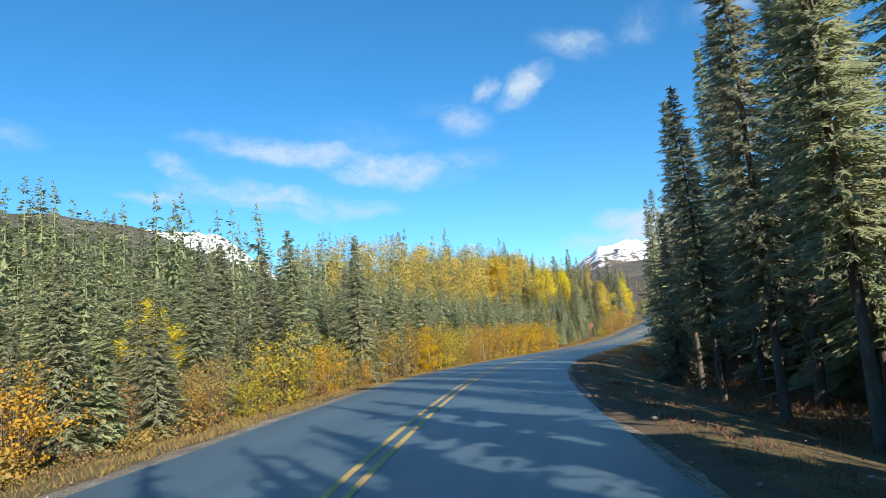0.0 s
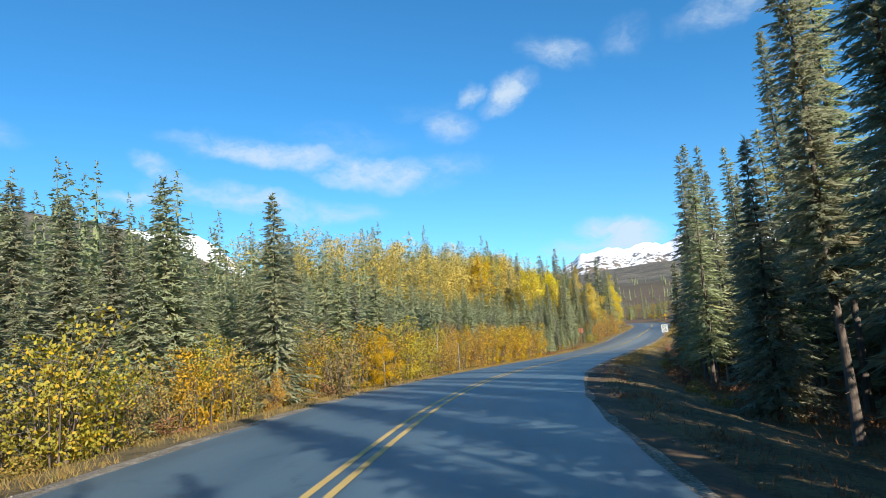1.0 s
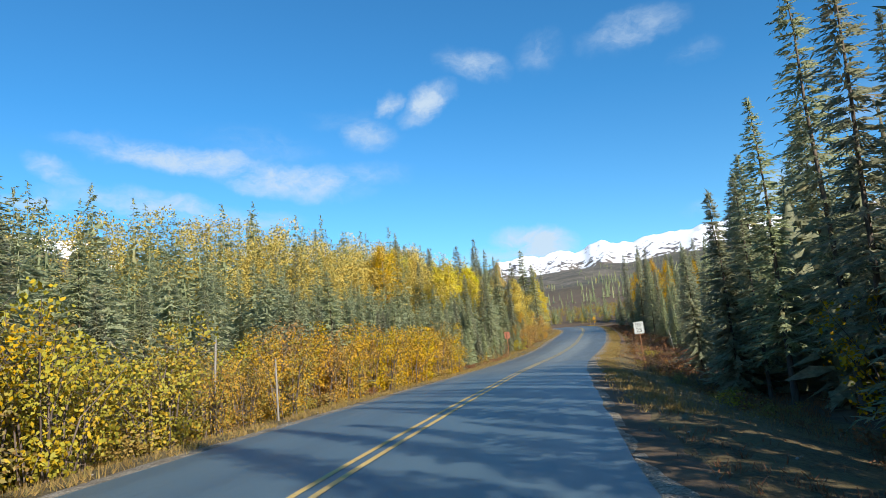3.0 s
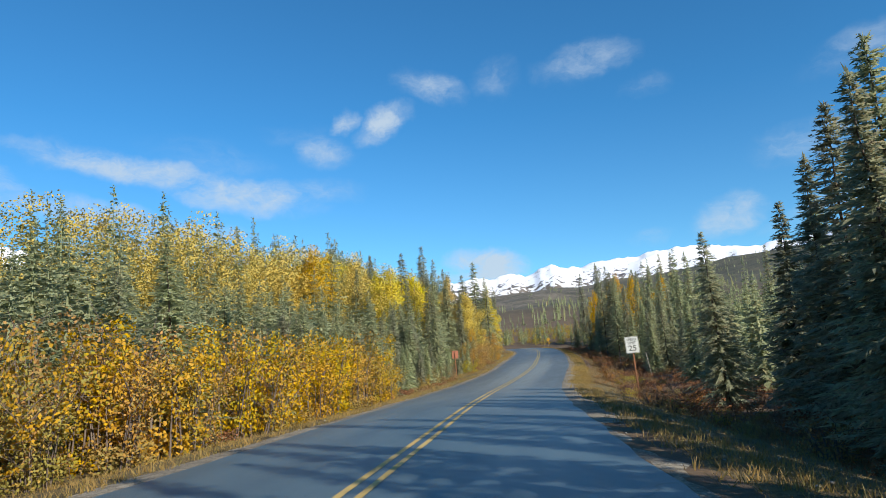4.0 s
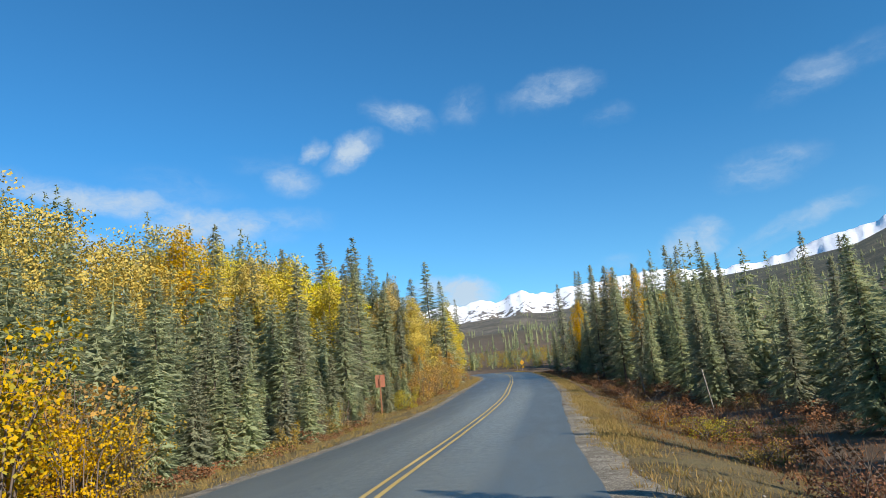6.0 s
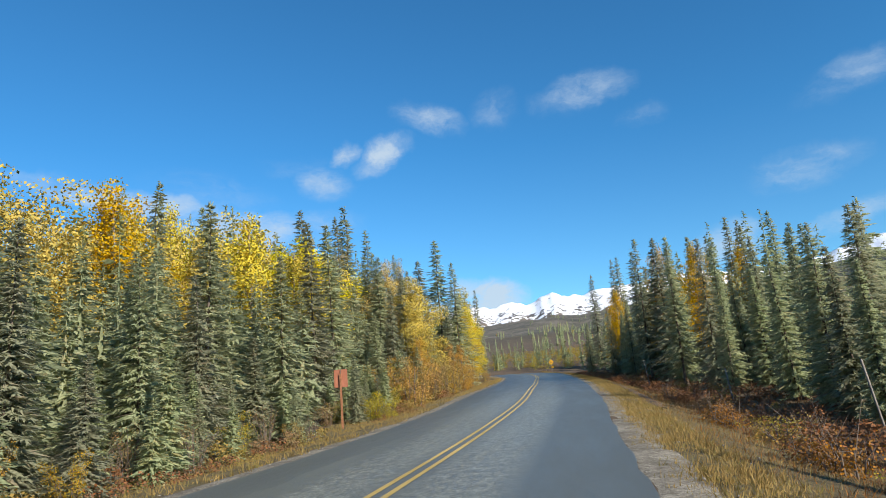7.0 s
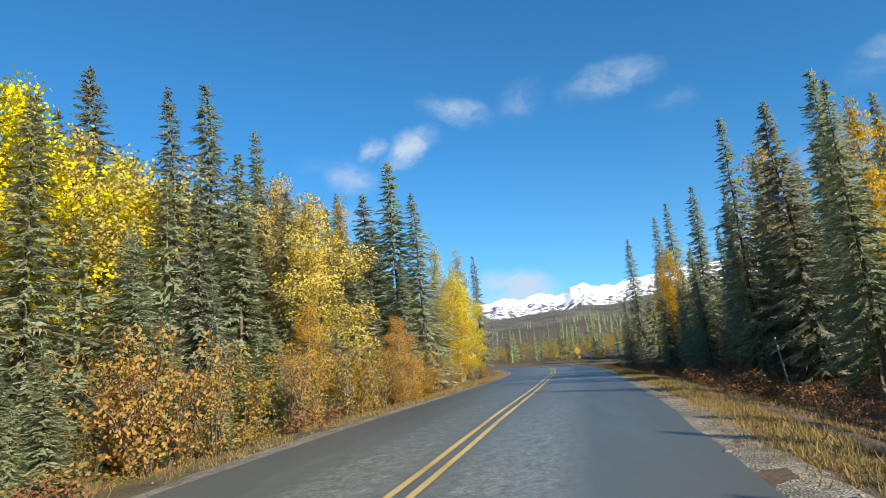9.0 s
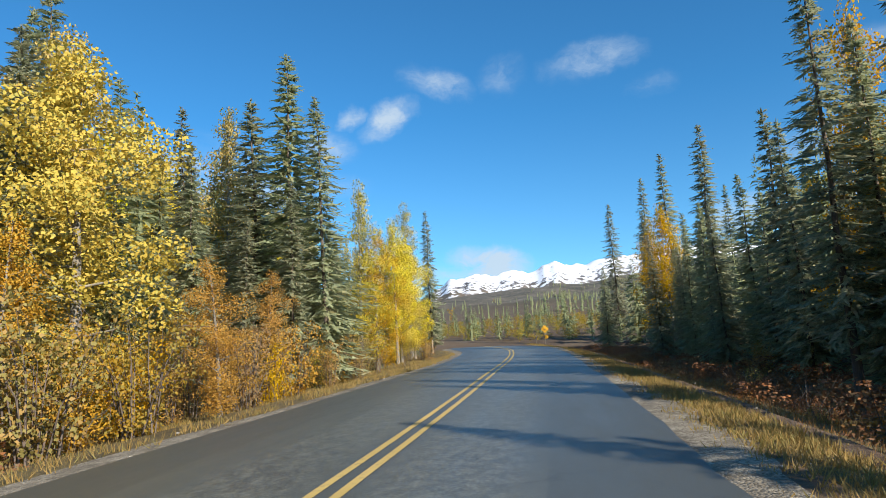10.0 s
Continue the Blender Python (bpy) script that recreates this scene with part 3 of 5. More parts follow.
peaks = new("mountain_range", mesh_of("mountain_range", np.stack([X.ravel(), Y.ravel(), Z.ravel()], axis=1), quads, M_ALPINE))
tagged(peaks, "snow-covered rocky mountain range far beyond the forest", "mountain", kind="structure")


# ---------------------------------------------------------------- plants
def spruce_arrays(seed, H, R, whorl, per, sprays, size, bare=0.06, thin=1.0, core=5):
    """Needles of a spruce of height H and skirt radius R: whorls of branches, each a spine with twigs to both sides, round a dark core.
    With few sprays (far trees) the spine alone is broad. Gives vertices, faces, normals and some branch ends for the wood."""
    g = np.random.default_rng(seed)
    z = bare * H + 0.1
    coarse = sprays <= 2
    twig, spine = [[], [], [], [], []], [[], [], [], [], []]
    wood, rings = [], []
    phase, club = g.uniform(0, 6.28), g.uniform(0.0, 0.5)
    while z < H * 0.985:
        u = z / H
        reach = R * ((1 - u) ** 0.88) * (1.0 + 0.12 * math.sin(z * 14 / H + phase)) + (0.003 if coarse else 0.012) * H * (1 + club * math.exp(-((u - 0.9) / 0.05) ** 2))
        if u < bare + 0.12:
            reach *= 0.7 + 0.3 * (u - bare) / 0.12
        rings.append((z, (0.36 if coarse else 0.15) * reach))
        n = max(4, int(round(per * (0.62 + 0.5 * (1 - u)))))
        turn = g.uniform(0, 6.28)
        for k in range(n):
            if g.random() > thin:
                continue
            a = turn + 6.283 * k / n + g.normal(0, 0.2)
            L = reach * (g.uniform(0.55, 1.2) if g.random() < 0.85 else g.uniform(1.1, 1.4))
            lift = whorl * g.uniform(-0.5, 0.5)
            droop = 0.42 * (1 - u) + g.uniform(-0.12, 0.2) - 0.8 * max(0, u - 0.75)
            out = np.array([math.cos(a), math.sin(a), 0])
            side = np.array([-math.sin(a), math.cos(a), 0])
            wide = (0.6 * L + 0.05) * g.uniform(0.8, 1.2)
            w1 = out - np.array([0, 0, droop * 0.75])
            spine[0].append(np.array([[0, 0, z + lift]]) + out[None, :] * L * g.uniform(0.05, 0.2))
            spine[1].append(unit(w1[None, :]))
            spine[2].append(np.array([[0, 0, 0.45 if coarse else 1.0]]) + g.normal(0, 0.45, (1, 3)) + out[None, :] * (1.0 if coarse else 0.3))
            spine[3].append(np.array([L * g.uniform(0.6, 0.85)]))
            spine[4].append(np.array([wide * 0.66 if coarse else min(wide * 0.5, (0.95 if sprays > 9 else 1.5) * size)]))
            m = max(2, int(round(sprays * (0.35 + 0.65 * L / max(R, .1))))) if not coarse else max(1, sprays)
            t = 0.12 + 0.9 * (np.arange(m) + g.uniform(0.1, 0.9, m)) / m
            hand = np.where(np.arange(m) % 2 == 0, 1.0, -1.0) * (1 if k % 2 else -1)
            p = out[None, :] * (L * t * 0.9)[:, None] + np.array([0, 0, z + lift])[None, :]
            p[:, 2] += -droop * L * t + 0.4 * max(droop, 0) * L * t * t + g.normal(0, 0.02, m)
            ang = hand * g.uniform(0.35, 1.15, m) * (1.15 - 0.6 * t)
            w = out[None, :] * np.cos(ang)[:, None] + side[None, :] * np.sin(ang)[:, None]
            w[:, 2] += g.normal(-0.22, 0.28, m) - 0.25 * droop
            ln = np.minimum(wide * (1.25 - 0.85 * t), size * 1.9) * g.uniform(0.75, 1.3, m) + min(0.25 * size, 0.4 * L)
            twig[0].append(p), twig[1].append(unit(w))
            twig[2].append(np.tile([0, 0, 0.9], (m, 1)) + g.normal(0, 0.5, (m, 3)) + out[None, :] * 0.5)
            twig[3].append(ln * (0.55 + 0.45 * (1 - u)))
            twig[4].append(np.minimum(size * g.uniform(0.5, 0.8, m) * (0.5 + 0.5 * (1 - u)), 0.55 * twig[3][-1]))
            if len(wood) < 26 and g.random() < 0.1:
                wood.append(((0, 0, z), tuple(out * L * 0.8 + np.array([0, 0, z - 0.35 * droop * L]))))
        z += whorl * g.uniform(0.7, 1.3) * (1.15 - (0.92 if sprays <= 9 else 0.58) * u)
    m = 6
    twig[0].append(np.tile([0, 0, H * 0.965], (m, 1)) + g.normal(0, 0.015, (m, 3)) * [1, 1, 4])
    twig[1].append(unit(np.stack([g.normal(0, .25, m), g.normal(0, .25, m), np.ones(m)], axis=1)))
    twig[2].append(g.normal(0, 1, (m, 3))), twig[3].append(np.full(m, H * 0.03)), twig[4].append(np.full(m, H * 0.008))
    chunks = [spikes(*(np.concatenate(q) for q in twig)), halves(*blades(*(np.concatenate(q) for q in spine), 0.12))]
    if core:
        step = max(1, len(rings) // (7 if core == 5 else 3))
        rings = [q for q in rings[::step] if q[0] < 0.62 * H]
        tip = [0.13 * R, 0.04 * R, 0.004] if coarse else [0.012 * R + 0.02, 0.01, 0.004]
        cv, cf = halves(*tube([(0, 0, q[0]) for q in rings] + [(0, 0, H * 0.72), (0, 0, H * 0.88), (0, 0, H * 1.0)], [q[1] for q in rings] + tip, core))
        cv[:, :2] *= g.uniform(0.55, 1.25, (len(cv), 1))
        chunks.append((cv, cf))
    v, f = join(chunks)
    out = v[f].mean(axis=1)
    out[:, 2] = 0
    out = unit(unit(out) * 0.8 + np.array([0, 0, 0.5]) + g.normal(0, 0.18, out.shape))
    return (*soften(v, f, out, 0.34), wood)


def plant(name, label, category, group, trunk_me, crown_me):
    root = new(name)
    tagged(root, label, category, group)
    child("trunk", trunk_me, root)
    child("crown", crown_me, root)
    return root


def spruce(seed, H, R, whorl, per, sprays, size, bare=0.06, thin=1.0, label="grey-green slender spruce tree in the roadside forest"):
    v, f, n, wood = spruce_arrays(seed, H, R, whorl, per, sprays, size, bare, thin, 0)
    g = np.random.default_rng(seed + 50)
    r0 = 0.0075 * H + 0.025
    pts = [(g.normal(0, .012 * H) * k / 6, g.normal(0, .012 * H) * k / 6, -0.3 + (H * 1.0 + 0.25) * k / 6) for k in range(7)]
    pts[0] = (0, 0, -0.3)
    chunks = [tube([(x * (0 if k == 6 else .5), y * (0 if k == 6 else .5), z) for k, (x, y, z) in enumerate(pts)], [r0 * (1.25 if k == 0 else 1 - 0.95 * k / 6) for k in range(7)], 7)]
    for a, b in wood:
        chunks.append(tube([a, b], [0.015, 0.004], 3))
    # dead snags low on the stem
    for k in range(int(bare * 60)):
        z = g.uniform(0.15, bare * H)
        t = g.uniform(0, 6.28)
        l = g.uniform(0.2, 0.7)
        chunks.append(tube([(0, 0, z), (math.cos(t) * l, math.sin(t) * l, z - 0.2 * l)], [0.012, 0.003], 3))
    tv, tf = join(chunks)
    return plant("spruce_tree", label, "spruce", "roadside spruces", mesh_of("spruce_trunk", tv, tf, M_BARK), mesh_of("spruce_crown", v, f, M_SPRUCE, True, n))


def leafy_arrays(g, centres, radii, count, size, own=0.5):
    """Leaves in loose clumps, with normals that round each clump and the whole crown."""
    centres = np.array(centres)
    mid = centres.mean(axis=0)
    at, out = [], []
    for c, r in zip(centres, radii):
        n = max(4, int(count * (r ** 2) / np.mean(np.square(radii))))
        q = unit(g.normal(0, 1, (n, 3))) * (g.uniform(0.15, 1, n) ** 0.5)[:, None] * r * [1, 1, 0.85]
        at.append(q + c)
        hull = (c - mid) * [1, 1, 0.5]
        out.append(unit(q) * 0.9 + 0.7 * hull / max(np.linalg.norm(hull), 1e-6) + [0, 0, 0.3])
    at, out = np.concatenate(at), unit(np.concatenate(out))
    n = len(at)
    way = unit(g.normal(0, 1, (n, 3)) + [0, 0, -0.5])
    v, f = blades(at, way, g.normal(0, 1, (n, 3)), size * g.uniform(0.7, 1.35, n), size * g.uniform(0.55, 0.95, n), 0.1)
    return soften(v, f, out, own)


def aspen(seed, H, R, count, size, mat, label, low=0.22):
    g = np.random.default_rng(seed)
    bend = g.normal(0, 0.25, 2)
    stem = [(bend[0] * (k / 5) ** 2, bend[1] * (k / 5) ** 2, -0.3 + (H * 0.93 + 0.3) * k / 5) for k in range(6)]
    chunks = [tube(stem, [(0.012 * H + 0.03) * (1.2 if k == 0 else 1 - 0.9 * k / 5) for k in range(6)], 7)]
    centres, radii = [], []
    limbs = int(9 + H * 1.3)
    for k in range(limbs):
        u = low + (0.97 - low) * (k + g.uniform(0, 1)) / limbs
        a = k * 2.4 + g.normal(0, 0.3)
        shape = math.sin(math.pi * min(1, 0.12 + 0.95 * (u - low) / (1 - low)) ** 0.8) ** 0.7
        L = R * shape * g.uniform(0.55, 1.15) + 0.15
        b = np.array([bend[0] * u * u, bend[1] * u * u, H * u * 0.93])
        tip = b + np.array([math.cos(a) * L, math.sin(a) * L, L * g.uniform(0.25, 0.8)])
        mid = (b + tip) / 2 + np.array([0, 0, -0.12 * L])
        chunks.append(tube([tuple(b), tuple(mid), tuple(tip)], [0.045 * (1 - u) + 0.015, 0.02, 0.006], 4))
        for w in (0.22, 0.6, 1.0):
            centres.append(b + (tip - b) * w + g.normal(0, 0.12, 3) * R)
            radii.append(R * g.uniform(0.20, 0.42) * (0.7 + 0.5 * shape))
    centres.append(np.array([bend[0], bend[1], H * 0.94]))
    radii.append(R * 0.3)
    v, f, n = leafy_arrays(g, centres, np.array(radii), count / len(centres), size)
    tv, tf = join(chunks)
    return plant("aspen_tree", label, "aspen", "autumn aspens", mesh_of("aspen_trunk", tv, tf, M_ASPEN_BARK), mesh_of("aspen_crown", v, f, mat, True, n))


def shrub(seed, H, R, count, size, mat, label, stems=13):
    g = np.random.default_rng(seed)
    chunks, centres, radii = [], [], []
    for k in range(stems):
        a, l = g.uniform(0, 6.28), R * g.uniform(0.15, 1.0)
        h = H * g.uniform(0.55, 1.0)
        b = np.array([math.cos(a), math.sin(a), 0]) * 0.18 * R * g.uniform(0.2, 1.6)
        tip = np.array([math.cos(a) * l, math.sin(a) * l, h])
        mid = b * 0.4 + tip * 0.5 + np.array([0, 0, 0.08 * h]) - np.array([math.cos(a), math.sin(a), 0]) * 0.1 * l
        b[2] = -0.15
        chunks.append(tube([tuple(b), tuple(mid), tuple(tip)], [0.022, 0.014, 0.004], 4))
        for w in (0.22, 0.48, 0.74, 0.98):
            q = b * (1 - w) ** 2 + 2 * mid * w * (1 - w) + tip * w * w
            centres.append(q + g.normal(0, 0.12, 3))
            radii.append(g.uniform(0.22, 0.42) * (0.6 + 0.25 * R))
            if g.random() < 0.85:
                e = q + g.normal(0, 0.3, 3) + [0, 0, 0.12]
                chunks.append(tube([tuple(q), tuple(e)], [0.008, 0.003], 3))
    v, f, n = leafy_arrays(g, centres, np.array(radii), count / len(centres), size)
    tv, tf = join(chunks)
    return_root = new("shrub")
    tagged(return_root, label, "shrub", "roadside shrubs")
    child("stem", mesh_of("shrub_stem", tv, tf, M_TWIG), return_root)
    child("foliage", mesh_of("shrub_foliage", v, f, mat, True, n), return_root)
    return return_root


# ---------------------------------------------------------------- planting
rng = np.random.default_rng(11)


class Stock:
    """Plants of one kind: each is a copy of one of a few, and the first of each stands in the wood too."""

    def __init__(self, plants):
        self.plants, self.held = plants, {}

    def put(self, k, x, y, H, turn=None, fat=1.0, sink=0.0, lean=0.0):
        ob, h0 = self.plants[k % len(self.plants)]
        s = H / h0
        z = float(land(x, y)[0]) - sink
        m = pose(x, y, z, rng.normal(0, 1.2), rng.normal(0, 1.2) + lean, rng.uniform(0, 360) if turn is None else turn) @ Matrix.Diagonal((s * fat, s * fat, s, 1))
        if k % len(self.plants) not in self.held:
            self.held[k % len(self.plants)] = m
        else:
            copy_thing(ob, m)

    def close(self):
        for k, m in self.held.items():
            self.plants[k][0].matrix_basis = m


NEAR = Stock([(spruce(100 + k, h, r, 0.165, 10, 19, 0.145, b, 0.97, l), h) for k, (h, r, b, l) in enumerate([
    (7.5, 1.45, .04, "grey-green young spruce tree beside the road"), (8.0, 1.2, .04, "slender grey-green spruce tree beside the road"),
    (9.0, 1.8, .04, "broad grey-green spruce tree with drooping branches"), (7.0, 1.1, .03, "narrow spruce tree with a dense crown")])])
TALL = Stock([(spruce(140 + k, h, r, 0.26, 9, 17, 0.165, b, 0.88, l), h) for k, (h, r, b, l) in enumerate([
    (12.5, 1.7, .17, "tall dark spruce with a bare lower trunk"), (12.0, 1.4, .21, "tall dark spruce with pale bare lower stem"),
    (13.0, 1.85, .14, "tall dense dark-green spruce tree")])])
CLOSE = Stock([(spruce(160 + k, h, r, 0.165, 11, 36, 0.105, b, 0.95, l), h) for k, (h, r, b, l) in enumerate([
    (12.5, 1.6, .22, "tall dark spruce with a bare lower trunk beside the bend"), (12.0, 1.35, .26, "tall dark spruce on a pale bare stem beside the bend"),
    (13.0, 1.8, .19, "tall dense dark-green spruce beside the bend")])])
MID = Stock([(spruce(180 + k, h, r, 0.20, 10, 22, 0.135, b, 0.95, l), h) for k, (h, r, b, l) in enumerate([
    (9.0, 1.6, .04, "grey-green spruce tree in the dense wood"), (9.0, 1.25, .04, "slender spruce tree in the dense wood"),
    (10.0, 2.0, .04, "full-skirted grey-green spruce tree"), (8.0, 1.05, .04, "thin spire-shaped spruce tree"), (9.5, 1.5, .04, "ragged grey-green spruce tree")])])
SPIRE = Stock([(spruce(220 + k, h, r, 0.29, 10, 15, 0.21, b, 0.92, l), h) for k, (h, r, b, l) in enumerate([
    (16, 2.2, .06, "tall spire-like spruce above the yellow aspens"), (16, 2.5, .06, "tall ragged spruce standing above the wood"),
    (17, 1.9, .06, "very slender tall spruce with a clubbed top")])])
ASPEN = Stock([(aspen(300 + k, h, r, c, s, m, l), h) for k, (h, r, c, s, m, l) in enumerate([
    (12, 2.1, 8400, 0.135, M_ASPEN, "bright yellow autumn aspen tree"), (13, 1.8, 8000, 0.135, M_ASPEN, "tall golden-yellow aspen tree"),
    (11, 2.0, 7400, 0.13, M_ASPEN_GREEN, "yellow-green aspen tree turning in autumn"), (12, 1.9, 7400, 0.13, M_ORANGE, "orange-gold autumn aspen tree")])])
POPLAR = Stock([(aspen(340 + k, h, r, c, s, m, l, 0.05), h) for k, (h, r, c, s, m, l) in enumerate([
    (9.5, 1.95, 21000, 0.092, M_ASPEN, "bright yellow poplar tree beside the road"), (9, 1.7, 12000, 0.085, M_ORANGE, "amber autumn poplar tree beside the road"),
    (10, 1.6, 11000, 0.09, M_ASPEN_GREEN, "thin yellow-green poplar tree beside the road")])])
SHRUB = Stock([(shrub(400 + k, h, r, int(c * 1.45), s * 0.62, m, l), h) for k, (h, r, c, s, m, l) in enumerate([
    (2.6, 1.3, 1500, 0.12, M_SHRUB, "golden willow shrub at the road's edge"), (2.4, 1.2, 1500, 0.12, M_SHRUB_GREEN, "yellow-green willow shrub at the road's edge"),
    (2.8, 1.4, 1300, 0.12, M_SHRUB_BROWN, "brownish half-bare alder shrub"), (2.2, 1.2, 1500, 0.12, M_ORANGE, "orange autumn shrub at the road's edge"),
    (2.5, 1.3, 420, 0.11, M_SHRUB_BROWN, "nearly bare twiggy grey-brown shrub")])])
HEATH = Stock([(shrub(440 + k, h, r, c, s, m, l, 9), h) for k, (h, r, c, s, m, l) in enumerate([
    (0.8, 0.8, 1000, 0.05, M_HEATH, "low red-brown heath shrub in the ditch"), (0.7, 0.7, 900, 0.05, M_SHRUB_BROWN, "low amber dwarf birch in the ditch"),
    (0.9, 0.8, 900, 0.05, M_SHRUB_GREEN, "low olive shrub in the ditch")])])

taken = [(68.8, 179.6, 4.5), (67.4, 176.6, 4.0), (66.2, 173.4, 3.5), (28.3, 110.9, 3.0), (28.3, 108.2, 2.8), (28.2, 105.6, 2.6), (27.2, 112.6, 2.0)]


def free(x, y, gap):
    for a, b, g in taken:
        if (a - x) ** 2 + (b - y) ** 2 < (0.5 * (gap + g)) ** 2:
            return False
    return True


def pin(stock, k, x, y, top, fat=1.0, turn=None, gap=2.0, lean=0.0):
    """A tree with its tip at the height top."""
    stock.put(k, x, y, top - float(land(x, y)[0]), turn, fat, lean=lean)
    taken.append((x, y, gap))


# trees that stand out, by place and height of the tip
for k, x, y, top, fat in [(0, -4.6, 34.7, 7.6, 1.1), (2, -1.9, 37.6, 7.6, 1.0), (1, -5.6, 33.0, 6.2, 1.2), (0, -8.0, 32.5, 7.0, 1.1), (3, -8.4, 35.5, 7.3, 1.2), (1, -0.4, 45.7, 6.0, 1.1),
                          (3, 1.1, 48.8, 5.9, 1.1), (0, -3.2, 48.6, 7.9, 1.0), (2, -4.8, 58.0, 8.6, 0.8), (0, 7.8, 66.9, 5.4, 1.1), (1, -7.7, 36.5, 4.9, 1.1),
                          (1, 11.3, 28.2, 5.9, 1.0), (0, 16.6, 43.9, 4.6, 1.0), (1, 20.5, 54.8, 5.7, 1.0), (2, 27.7, 68.8, 5.6, 1.0), (0, 33.5, 76.1, 5.3, 1.1)]:
    pin(NEAR, k, x, y, top, fat, gap=1.7)
for k, x, y, top in [(0, 22.8, 56.5, 7.4), (2, 24.2, 59.2, 7.0), (1, 25.6, 61.6, 6.4), (3, 27.0, 64.2, 5.6), (2, 24.8, 55.2, 8.6), (0, 26.6, 58.4, 8.0), (1, 28.4, 61.4, 7.2), (2, 29.6, 65.2, 6.2)]:
    pin(NEAR, k, x, y, top, 1.1, gap=1.5)
for k, x, y, top, fat in [(2, 9.3, 17.2, 11.8, 0.9), (1, 11.4, 19.4, 13.4, 0.95), (0, 8.9, 13.6, 12.6, 0.95), (2, 11.2, 14.2, 13.8, 0.9), (1, 8.6, 9.6, 12.4, 0.9), (0, 9.9, 21.5, 8.6, 1.0), (1, 10.6, 24.6, 9.4, 0.95), (0, 12.6, 24.6, 12.2, 0.95),
                          (1, 14.0, 29.1, 12.9, 0.78), (2, 14.6, 32.0, 10.5, 0.78)]:
    pin(CLOSE, k, x, y, top, fat, gap=1.9)
for k, x, y, top, fat in [(1, 15.0, 40.1, 8.8, 0.95), (0, 15.3, 38.0, 7.5, 1.0), (0, 17.6, 46.0, 8.9, .9), (2, 13.0, 30.2, 6.6, 1.1), (1, 13.4, 32.6, 6.0, 1.1), (0, 15.4, 36.0, 6.4, 1.1), (2, 19.6, 48.9, 10.5, .9), (1, 16.2, 34.2, 7.6, 1.0), (1, 17.8, 43.6, 10.2, .95), (2, 16.2, 41.6, 9.6, .95), (2, 20.7, 53.7, 6.0, .9), (0, 19.6, 46.8, 7.6, 1.0), (1, 19.2, 43.2, 8.6, 1.0)]:
    pin(TALL, k, x, y, top, fat, gap=1.9)
for k, x, y, top, fat in [(1, 17.6, 128.3, 17.2, 1.0), (0, 6.6, 127.5, 19.4, 1.0), (1, 31.2, 135.4, 16.3, .85), (0, 42.6, 147.6, 17.2, 1.3), (1, 28.0, 133.8, 16.5, 1.1), (2, 32.2, 139.4, 18.4, 1.15), (0, 34.4, 141.5, 16.8, .9),
                          (2, 41.0, 149.0, 15.2, 1.5), (1, 44.1, 146.5, 14.3, 1.1), (0, 73.5, 163.8, 17.9, 1.0), (2, 69.3, 153.2, 16.4, 1.15), (1, 82.7, 189.3, 20.0, .9), (0, 83.2, 182.2, 21.4, .9),
                          (2, 56.2, 177.7, 16.3, 1.0), (1, 72.1, 137.2, 16.0, .8), (0, 77.2, 135.2, 14.6, .8), (1, 81.5, 126.2, 15.0, .8), (0, -31.1, 71.0, 18.0, .9), (1, -28.0, 72.0, 17.0, .9), (2, -26.5, 90.6, 16.5, 1.1),
                          (0, -12.2, 164.0, 26.0, .8), (2, 12.0, 160.5, 21.2, 1.1), (1, 4.1, 118.0, 15.0, .8), (2, 20.0, 136.0, 17.6, 1.1), (1, 39.2, 155.2, 17.4, .8), (2, 14.5, 128.0, 15.5, 1.1), (1, 34.6, 139.0, 14.0, .9), (0, 34.0, 134.8, 11.6, .9), (2, 38.4, 145.9, 13.2, 1.1), (0, 24.5, 137.5, 17.0, 0.9)]:
    pin(SPIRE, k, x, y, top, fat, gap=2.0)
for k, x, y, top, fat in [(0, 56.0, 127.1, 11.8, 1.0), (1, 57.3, 130.4, 10.6, 1.0), (2, 54.0, 118.3, 9.7, .8), (4, 60.4, 128.9, 12.3, .9), (0, 66.6, 146.1, 10.9, .9), (2, 53.7, 122.4, 10.8, .8), (1, 65.6, 123.0, 11.2, 1.0),
                          (2, 50.2, 114.2, 8.6, 0.8), (0, 51.8, 111.6, 8.0, 0.9), (3, 49.3, 109.0, 5.7, 1.2), (1, 22.9, 107.8, 9.2, 1.1), (4, 27.7, 117.6, 11.0, 1.0), (2, 29.0, 120.4, 11.6, 0.9), (4, 76.9, 117.9, 12.3, .9), (0, 33.8, 134.0, 12.3, 1.0), (2, 29.5, 123.6, 10.4, .9), (1, 21.1, 129.9, 14.1, 1.0), (1, 62.1, 121.2, 9.0, 1.0), (3, 62.8, 139.5, 11.8, 1.1),
                          (0, 63.6, 133.0, 12.6, .9), (4, 60.3, 122.0, 11.4, .9), (2, 58.8, 116.0, 10.0, .8)]:
    pin(MID, k, x, y, top, fat, gap=1.8)
